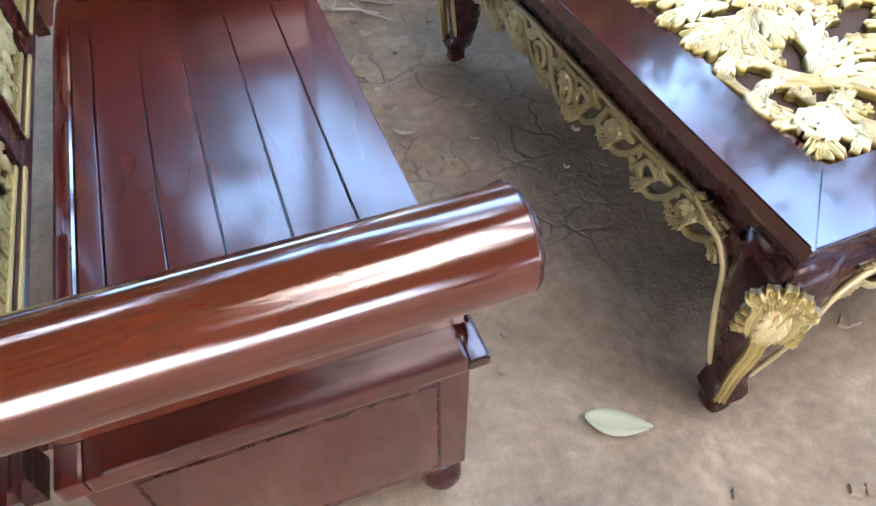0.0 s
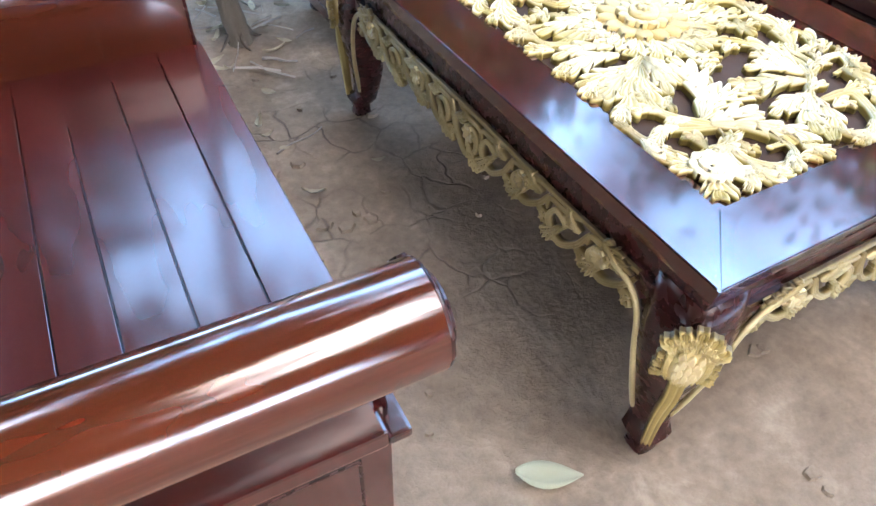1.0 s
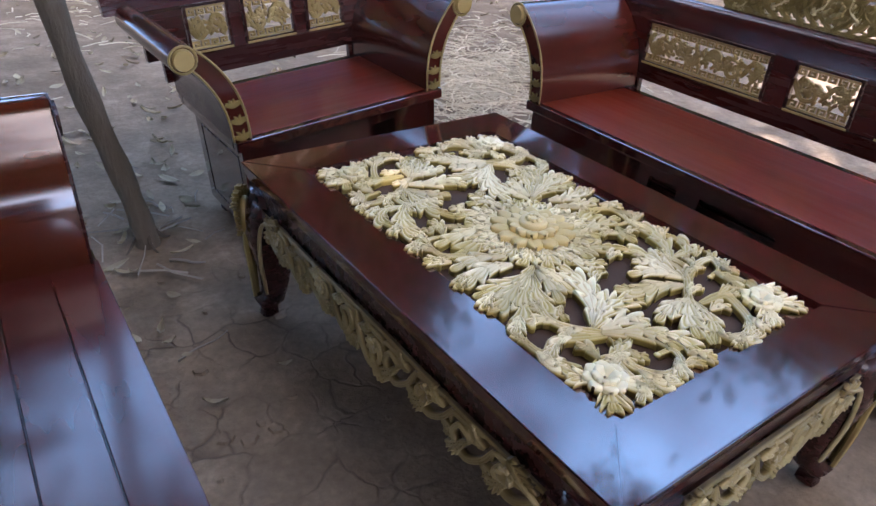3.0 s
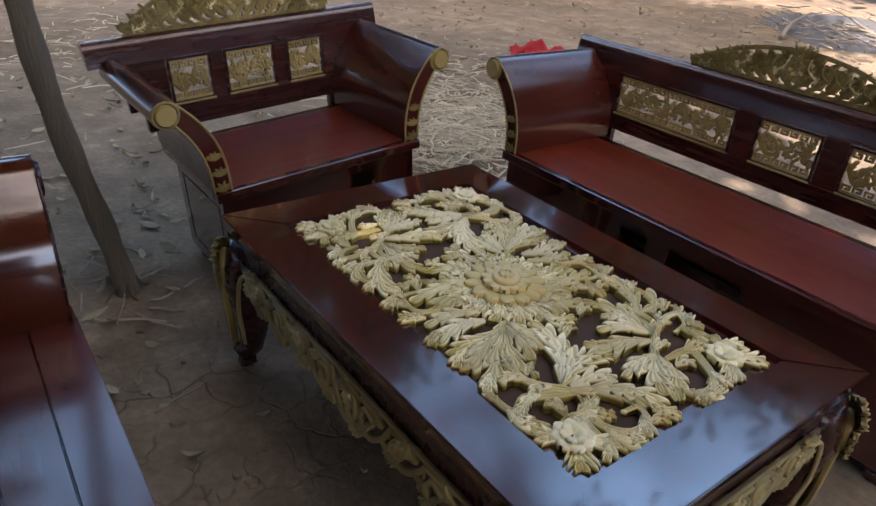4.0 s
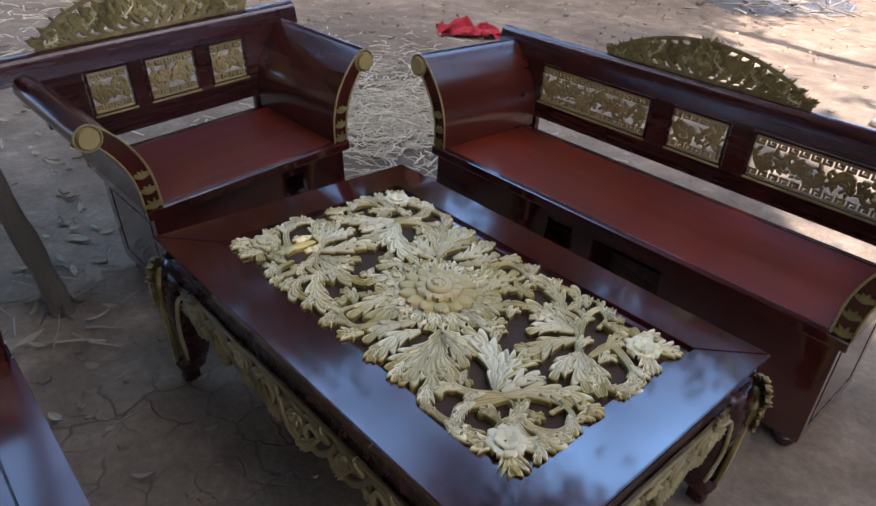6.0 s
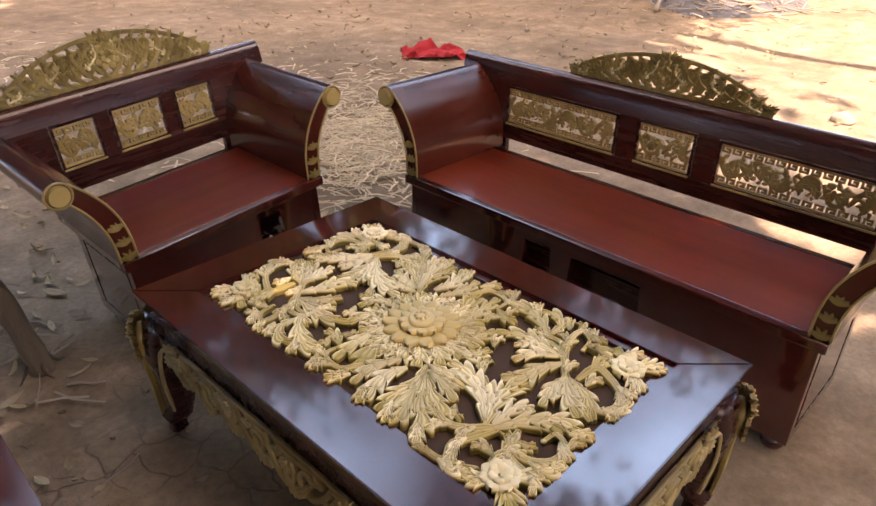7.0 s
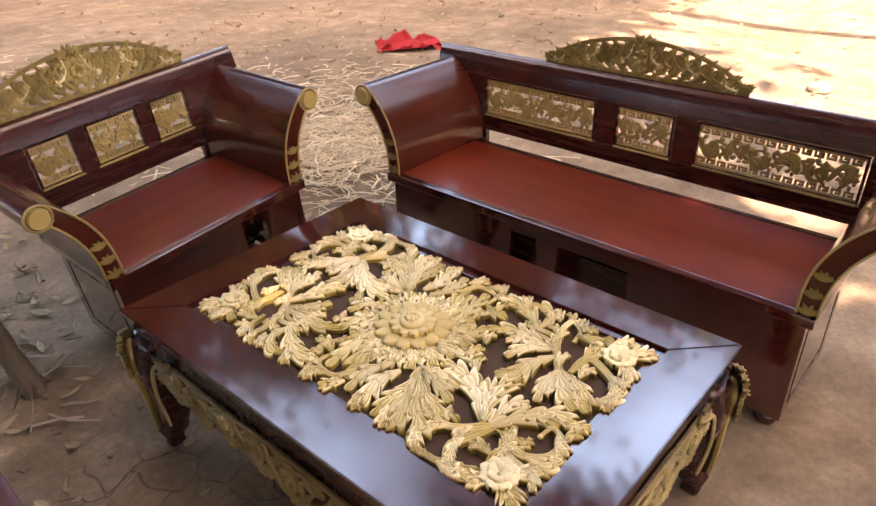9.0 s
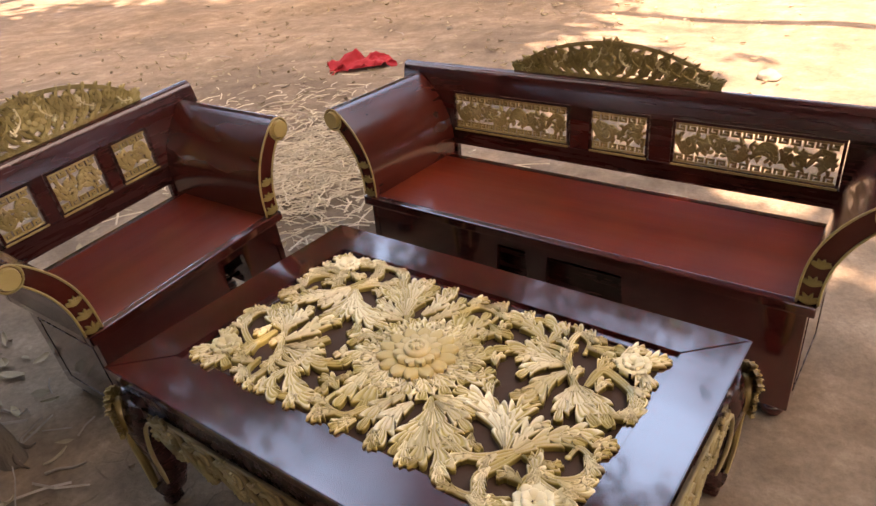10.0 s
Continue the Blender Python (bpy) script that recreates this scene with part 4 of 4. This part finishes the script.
    crest(b, crest_w, crest_h, pose(crest_x, yb + 0.050, 0.746, 82, 0, 0))
    b.matrix_world = m
    return b


bench("carved_bench", "glossy red mahogany bench with slatted seat and rolled arms", 1.04, 0.490, 0.048, -0.050, 0.012, ((0.10, 0.18),),
      ((-0.44, -0.065), (-0.003, 0.222), (0.285, 0.44)), 0.7, (0.0, 0.090, 0.182, 0.272, 0.347, 0.425, 0.459), pose(-0.403, 0.5625, 0, 0, 0, 88.2), WOOD_SLAT, WOOD_ARM, WOOD_DARK, r=0.050)
bench("carved_armchair", "wide dark mahogany armchair with gilded carvings and rolled arms", 0.716, 0.485, 0.092, 0.0, 0.020, ((0.10, 0.18),),
      ((-0.286, -0.136), (-0.094, 0.094), (0.136, 0.286)), 0.72, (), pose(0.473, 1.478, 0.018, 0, -5.2, 0.4), WOOD_RED, WOOD_SATIN, None, 0.067, 0.050, 0.06, 0.664, 0.038, 0.520, -0.03, 0.16)
bench("carved_sofa_bench", "long dark mahogany bench with pierced gilded back and rolled arms", 1.478, 0.485, 0.110, 0.0, 0.030, ((-0.19, -0.09), (-0.01, 0.23)),
      ((-0.683, -0.183), (-0.108, 0.108), (0.183, 0.683)), 0.74, (), pose(1.098, 0.654, -0.008, 0, 0, -90.2), WOOD_RED, WOOD_SATIN, None, 0.075, 0.050, 0.06, 0.676, 0.040, 0.505, -0.06)


# ---- unseen trees round the place, for shade and reflections ----
def tree(x, y, height, spread, seed, lean=(0.0, 0.0), leaves=2200, size=0.22, bare=0.35, radius=0.16):
    rng = random.Random(seed)
    t = tagged(new("tree"), "unseen leafy tree added for shade and reflections", "tree", "trees round the yard")
    t.location = (x, y, -0.03)
    bm = bmesh.new()
    top = Vector((lean[0], lean[1], height * 0.8))
    stem_pts = [Vector((0, 0, 0)), top * 0.35 + Vector((0.15, -0.1, 0)), top * 0.7, top]
    tube(bm, spline(stem_pts, 12), [radius * (1 - 0.75 * k / 12) for k in range(13)], 10)
    centres = []
    for k in range(9):
        a = 2.4 * k + rng.uniform(-0.4, 0.4)
        s = top * rng.uniform(bare + 0.05, 0.95)
        e = s + Vector((math.cos(a) * spread * rng.uniform(0.4, 0.9), math.sin(a) * spread * rng.uniform(0.4, 0.9), rng.uniform(0.15, 0.35) * height * 0.6))
        tube(bm, spline([s, (s + e) / 2 + Vector((0, 0, 0.2)), e], 6), [radius * 0.4 * (1 - 0.8 * i / 6) for i in range(7)], 6)
        centres += [e, (s + e) / 2 + Vector((0, 0, 0.3))]
    part("trunk", bm, BARK, t, "", True)
    verts, faces = [], []
    for k in range(leaves):
        c = centres[k % len(centres)]
        d = Vector((rng.gauss(0, 1), rng.gauss(0, 1), rng.gauss(0, 0.7))) * spread * 0.23
        p = c + d
        u = Vector((rng.uniform(-1, 1), rng.uniform(-1, 1), rng.uniform(-0.5, 0.5))).normalized()
        v = u.cross(Vector((rng.uniform(-0.4, 0.4), rng.uniform(-0.4, 0.4), 1))).normalized()
        ln = size * rng.uniform(0.6, 1.3)
        i = len(verts)
        verts += [p - u * ln, p + v * ln * 0.42 + Vector((0, 0, 0.03)), p + u * ln, p - v * ln * 0.42 + Vector((0, 0, 0.03))]
        faces.append((i, i + 1, i + 2, i + 3))
    me = bpy.data.meshes.new("crown")
    me.from_pydata(verts, [], faces)
    me.materials.append(LEAF)
    crown = new("crown", me)
    crown.parent = t
    return t


# Ring out of view: its dark crowns stand in the lacquer's reflections.
for k in range(17):
    az = radians(-100 + 19.5 * k)
    far = 14.2 + 1.3 * (k % 3)
    high = 10.2 + (2.0 if 30 < math.degrees(az) < 65 else 0.0) + 0.5 * (k % 2)
    tree(0.5 + far * math.cos(az), 0.5 + far * math.sin(az), high, 3.9, k, leaves=16000, size=0.25, bare=0.05)
# Unseen trees, placed so that their crowns block sun and sky light.
tree(-3.6, -3.9, 8.0, 3.0, 41, (0.2, 0.6), 5600, 0.20, 0.55)
tree(-3.4, 4.6, 10.5, 3.0, 42, (3.3, -0.6), 4600, 0.20, 0.72)
tree(-4.6, 1.6, 9.5, 3.0, 43, (1.0, 0.4), 4600, 0.20, 0.7)
tree(-4.2, -1.2, 10.5, 3.4, 46, (2.6, 1.8), 9000, 0.22, 0.78)
# Two low trees added only to darken the left side.
tree(-5.4, 2.9, 6.0, 2.4, 61, (0.2, 0.1), 5200, 0.20, 0.15)
tree(-5.3, 0.5, 5.6, 2.3, 62, (0.1, 0.2), 5200, 0.20, 0.15)
tree(2.5, -8.0, 9.0, 3.2, 47, (0.2, 0.4), 3600, 0.26, 0.4)
tree(-5.0, -8.0, 9.0, 3.2, 48, (0.2, 0.4), 3600, 0.26, 0.4)
tree(9.5, -7.0, 9.0, 3.2, 49, (0.2, 0.4), 3000, 0.26, 0.4)
tree(0.4, -4.0, 10.2, 2.0, 71, (0.9, 5.0), 8000, 0.20, 0.84)
tree(5.5, -2.0, 8.0, 1.9, 72, (-2.0, 3.9), 6500, 0.11, 0.82, 0.12)
# Low tree added to darken the earth left of the table.
tree(-2.7, 2.7, 4.6, 1.7, 73, (0.1, 0.2), 5200, 0.18, 0.12, 0.10)
tree(-7.5, -3.0, 8.0, 3.0, 45, (0.4, 0.4), 3600, 0.22, 0.5)


# ---- the yard ----
def sapling():
    t = tagged(new("leaning_trunk"), "slim leaning grey-brown tree trunk rooted in the earth", "tree trunk")
    t.location = (-0.140, 1.740, 0)
    bm = bmesh.new()
    pts = [(0.0, 0.0, -0.05), (-0.008, 0.002, 0.06), (-0.040, 0.008, 0.24), (-0.092, 0.018, 0.48), (-0.130, 0.026, 0.74), (-0.150, 0.03, 1.0), (-0.19, 0.06, 1.7), (-0.26, 0.12, 2.6)]
    tube(bm, spline(pts, 26), [0.050, 0.043, 0.037] + [0.034 + 0.003 * math.sin(k * 1.7) for k in range(24)], 12)
    part("trunk", bm, BARK, t, "", True)
    rng = random.Random(5)
    for k in range(4):
        a = 1.6 * k + rng.uniform(-0.2, 0.2)
        bm = bmesh.new()
        ln = rng.uniform(0.06, 0.10)
        tube(bm, spline([(0.02 * math.cos(a), 0.02 * math.sin(a), 0.05), (ln * 0.5 * math.cos(a), ln * 0.5 * math.sin(a), 0.012), (ln * math.cos(a + 0.3), ln * math.sin(a + 0.3), -0.012)], 6), [0.010, 0.008, 0.007, 0.006, 0.004, 0.003, 0.002], 6)
        part("root", bm, BARK, t, "", True)


sapling()


def leaf_blade(bm, length, width, curl, m, seg=6):
    rows = []
    for i in range(seg + 1):
        s = i / seg
        w = width * math.sin(math.pi * (0.04 + 0.94 * s) ** 0.85)
        z = curl * (s - 0.5) ** 2 * 4
        rows.append([bm.verts.new(m @ Vector((length * (s - 0.5), w * v, z + abs(v) * curl * 0.6 + 0.001))) for v in (-1, -0.5, 0, 0.5, 1)])
    for a, b in zip(rows, rows[1:]):
        for k in range(4):
            bm.faces.new((a[k], a[k + 1], b[k + 1], b[k]))


def fallen_leaf(x, y, turn, length, width, mat, label):
    bm = bmesh.new()
    leaf_blade(bm, length, width, 0.008, Matrix.Identity(4), 10)
    ob = finish("fallen_leaf", bm, mat, None, "", True, pose(x, y, 0.004, 0, 0, turn))
    sol = ob.modifiers.new("thickness", "SOLIDIFY")
    sol.thickness = 0.0012
    tagged(ob, label, "leaf")


fallen_leaf(-0.152, 0.055, -32, 0.115, 0.026, PALE_LEAF, "pale grey-green fallen leaf lying on the bare earth")
fallen_leaf(0.054, 2.15, -60, 0.10, 0.020, DRY, "curled pale dry leaf on the earth")
fallen_leaf(0.30, -0.28, -40, 0.07, 0.016, DRY, "small pale dry leaf on the earth")


def stick(x, y, turn, length, r, label="pale dry stick lying on the earth"):
    bm = bmesh.new()
    tube(bm, spline([(-length / 2, 0, r), (-length / 6, 0.006, r * 1.1), (length / 5, -0.004, r), (length / 2, 0.004, r * 0.9)], 8), [r * (1 - 0.05 * k) for k in range(9)], 7)
    tagged(finish("stick", bm, TWIG, None, "", True, pose(x, y, 0, 0, 0, turn)), label, "stick", "sticks on the ground")


stick(-0.075, 1.565, -36, 0.11, 0.005)
stick(-0.17, 1.15, 20, 0.16, 0.003)
stick(-0.05, 1.98, -55, 0.09, 0.006)


def scatter(name, label, category, mat, count, seed, spots, make):
    """Loose litter that nobody could count, as one mesh. spots: (x, y, spread) with repeats for weight."""
    rng = random.Random(seed)
    bm = bmesh.new()
    for k in range(count):
        x, y, s = spots[k % len(spots)]
        px, py = rng.gauss(x, s), rng.gauss(y, s)
        make(bm, rng, px, py)
    tagged(finish(name, bm, mat, None, "", False), label, category, kind="stuff")


def straw_piece(bm, rng, x, y):
    ln, a = rng.uniform(0.03, 0.20), rng.uniform(0, 6.28)
    z = rng.uniform(0.004, 0.03)
    d = Vector((math.cos(a), math.sin(a), rng.uniform(-0.05, 0.05)))
    p = Vector((x, y, z))
    w = d.cross(Vector((0, 0, 1))) * rng.uniform(0.0015, 0.006)
    bend = Vector((rng.uniform(-0.02, 0.02), rng.uniform(-0.02, 0.02), 0.006))
    rows = []
    for s in (-0.5, 0.0, 0.5):
        c = p + d * ln * s + bend * (1 - 4 * s * s)
        rows.append((bm.verts.new(c - w), bm.verts.new(c + Vector((0, 0, 0.004))), bm.verts.new(c + w)))
    for r, q in zip(rows, rows[1:]):
        bm.faces.new((r[0], r[1], q[1], q[0]))
        bm.faces.new((r[1], r[2], q[2], q[1]))


def litter_leaf(bm, rng, x, y):
    m = pose(x, y, 0.006, rng.uniform(-25, 25), rng.uniform(-20, 20), rng.uniform(0, 360))
    leaf_blade(bm, rng.uniform(0.03, 0.09), rng.uniform(0.008, 0.018), rng.uniform(0.0, 0.015), m, 4)


def clay_flake(bm, rng, x, y):
    n = rng.randint(5, 7)
    r, a0, z = rng.uniform(0.008, 0.024), rng.uniform(0, 6), rng.uniform(0.002, 0.006)
    ring = []
    for k in range(n):
        a = a0 + 6.283 * k / n
        q = r * rng.uniform(0.7, 1.15)
        ring.append((x + q * math.cos(a), y + q * math.sin(a)))
    low = [bm.verts.new((px, py, -0.004)) for px, py in ring]
    high = [bm.verts.new((x + (px - x) * 0.85, y + (py - y) * 0.85, z)) for px, py in ring]
    for k in range(n):
        bm.faces.new((low[k], low[(k + 1) % n], high[(k + 1) % n], high[k]))
    bm.faces.new(high)


def heap_twig(bm, rng, x, y):
    a, ln = rng.uniform(0, 6.28), rng.uniform(0.10, 0.35)
    d = Vector((math.cos(a), math.sin(a), rng.uniform(-0.08, 0.25))) * ln
    p = Vector((x, y, rng.uniform(0.02, 0.12)))
    tube(bm, [p - d / 2, p, p + d / 2], rng.uniform(0.004, 0.010), 4)


scatter("straw", "scattered dry straw and wood shavings on the earth", "straw", STRAW, 2200, 3,
        ((1.85, 2.5, 0.28), (2.2, 2.95, 0.35), (2.0, 2.7, 0.25), (2.6, 3.1, 0.5), (1.5, 2.3, 0.3), (0.9, 5.2, 0.8)), straw_piece)
scatter("leaf_litter", "scattered small dry leaves on the earth", "leaf litter", DRY, 1500, 4,
        ((2.5, 4.0, 1.2), (4.5, 4.0, 1.3), (1.0, 4.0, 1.3), (-0.6, 3.0, 0.9), (6.0, 2.5, 1.6), (3.5, 6.0, 1.8), (-0.4, 2.2, 0.6), (7.5, 4.5, 1.5)), litter_leaf)
scatter("clay_flakes", "flakes of dried clay on the trodden earth", "clay flakes", EARTH, 60, 5,
        ((-0.15, 0.9, 0.22), (-0.18, 1.25, 0.2), (0.1, 0.7, 0.3), (-0.1, 0.0, 0.3), (0.5, -0.3, 0.3), (-0.5, 2.3, 0.4), (3.2, 3.6, 1.0)), clay_flake)
scatter("twigs", "loose twigs and wood scraps on the earth", "twigs", TWIG, 160, 6,
        ((8.6, 3.6, 0.7), (8.2, 3.4, 0.5), (-0.25, 1.75, 0.2), (3.0, 4.5, 1.5), (9.2, 4.0, 0.6)), straw_piece)
scatter("burnt_twigs", "burnt twigs strewn over the ash heap", "twigs", TWIG, 300, 9, ((8.7, 3.6, 0.6), (9.2, 3.5, 0.7), (8.1, 3.3, 0.5)), heap_twig)


def ash_mound():
    bm = bmesh.new()
    bmesh.ops.create_grid(bm, x_segments=40, y_segments=40, size=1.0)
    for v in bm.verts:
        r = math.hypot(v.co.x, v.co.y)
        v.co.z = 0.16 * max(0, 1 - r) ** 0.8 * (1 + 0.5 * noise.noise(v.co * 3)) - 0.02 + 0.02 * noise.noise(v.co * 9)
        v.co.x *= 1.7
        v.co.y *= 1.1
    tagged(finish("ash_mound", bm, ASH, None, "", True, pose(8.9, 3.6, 0, 0, 0, 20)), "low heap of blue-grey ash with burnt twigs", "ash heap")


ash_mound()


def branch(x, y, turn, length):
    bm = bmesh.new()
    tube(bm, spline([(-length / 2, 0, 0.03), (0, 0.05, 0.12), (length / 2, 0, 0.2)], 8), [0.028 - 0.002 * k for k in range(9)], 7)
    tube(bm, spline([(0, 0.05, 0.12), (0.2, 0.2, 0.14), (0.45, 0.24, 0.12)], 5), [0.014, 0.012, 0.010, 0.008, 0.006, 0.004], 6)
    tagged(finish("dead_branch", bm, TWIG, None, "", True, pose(x, y, 0, 0, 0, turn)), "grey dead branch lying against the ash heap", "branch", "dead branches")


branch(7.7, 3.7, 15, 1.1)
branch(8.3, 3.1, 60, 0.9)


def red_cloth():
    bm = bmesh.new()
    bmesh.ops.create_grid(bm, x_segments=36, y_segments=24, size=1.0)
    for v in bm.verts:
        x, y = v.co.x, v.co.y
        r = math.hypot(x, y)
        z = 0.17 * max(0.0, 1 - r * 0.72) * (0.65 + 1.1 * noise.noise((x * 2.4, y * 2.4, 1.0))) + 0.05 * abs(noise.noise((x * 4, y * 4, 2)))
        v.co = Vector((x * 0.27 + 0.04 * noise.noise((x * 2, y * 2, 5)), y * 0.13 + 0.07 * noise.noise((x * 2, y * 2, 9)), max(z, 0.003)))
    tagged(finish("red_cloth", bm, CLOTH, None, "", True, pose(3.72, 3.76, 0.0, 0, 0, -42)), "crumpled bright red cloth lying on the earth", "cloth")


red_cloth()


def stone(x, y, r, seed):
    bm = bmesh.new()
    bmesh.ops.create_icosphere(bm, subdivisions=3, radius=r)
    for v in bm.verts:
        v.co *= 1 + 0.35 * noise.noise(v.co / r * 1.4 + Vector((seed, 0, 0)))
        v.co.z = max(-0.02, v.co.z * 0.6)
    tagged(finish("stone", bm, STONE, None, "", True, pose(x, y, 0.012)), "grey-brown stone lying on sunlit earth", "stone", "stones")


stone(4.48, 0.76, 0.07, 1)
stone(5.2, 3.9, 0.03, 2)
stone(0.50, -0.22, 0.012, 3)
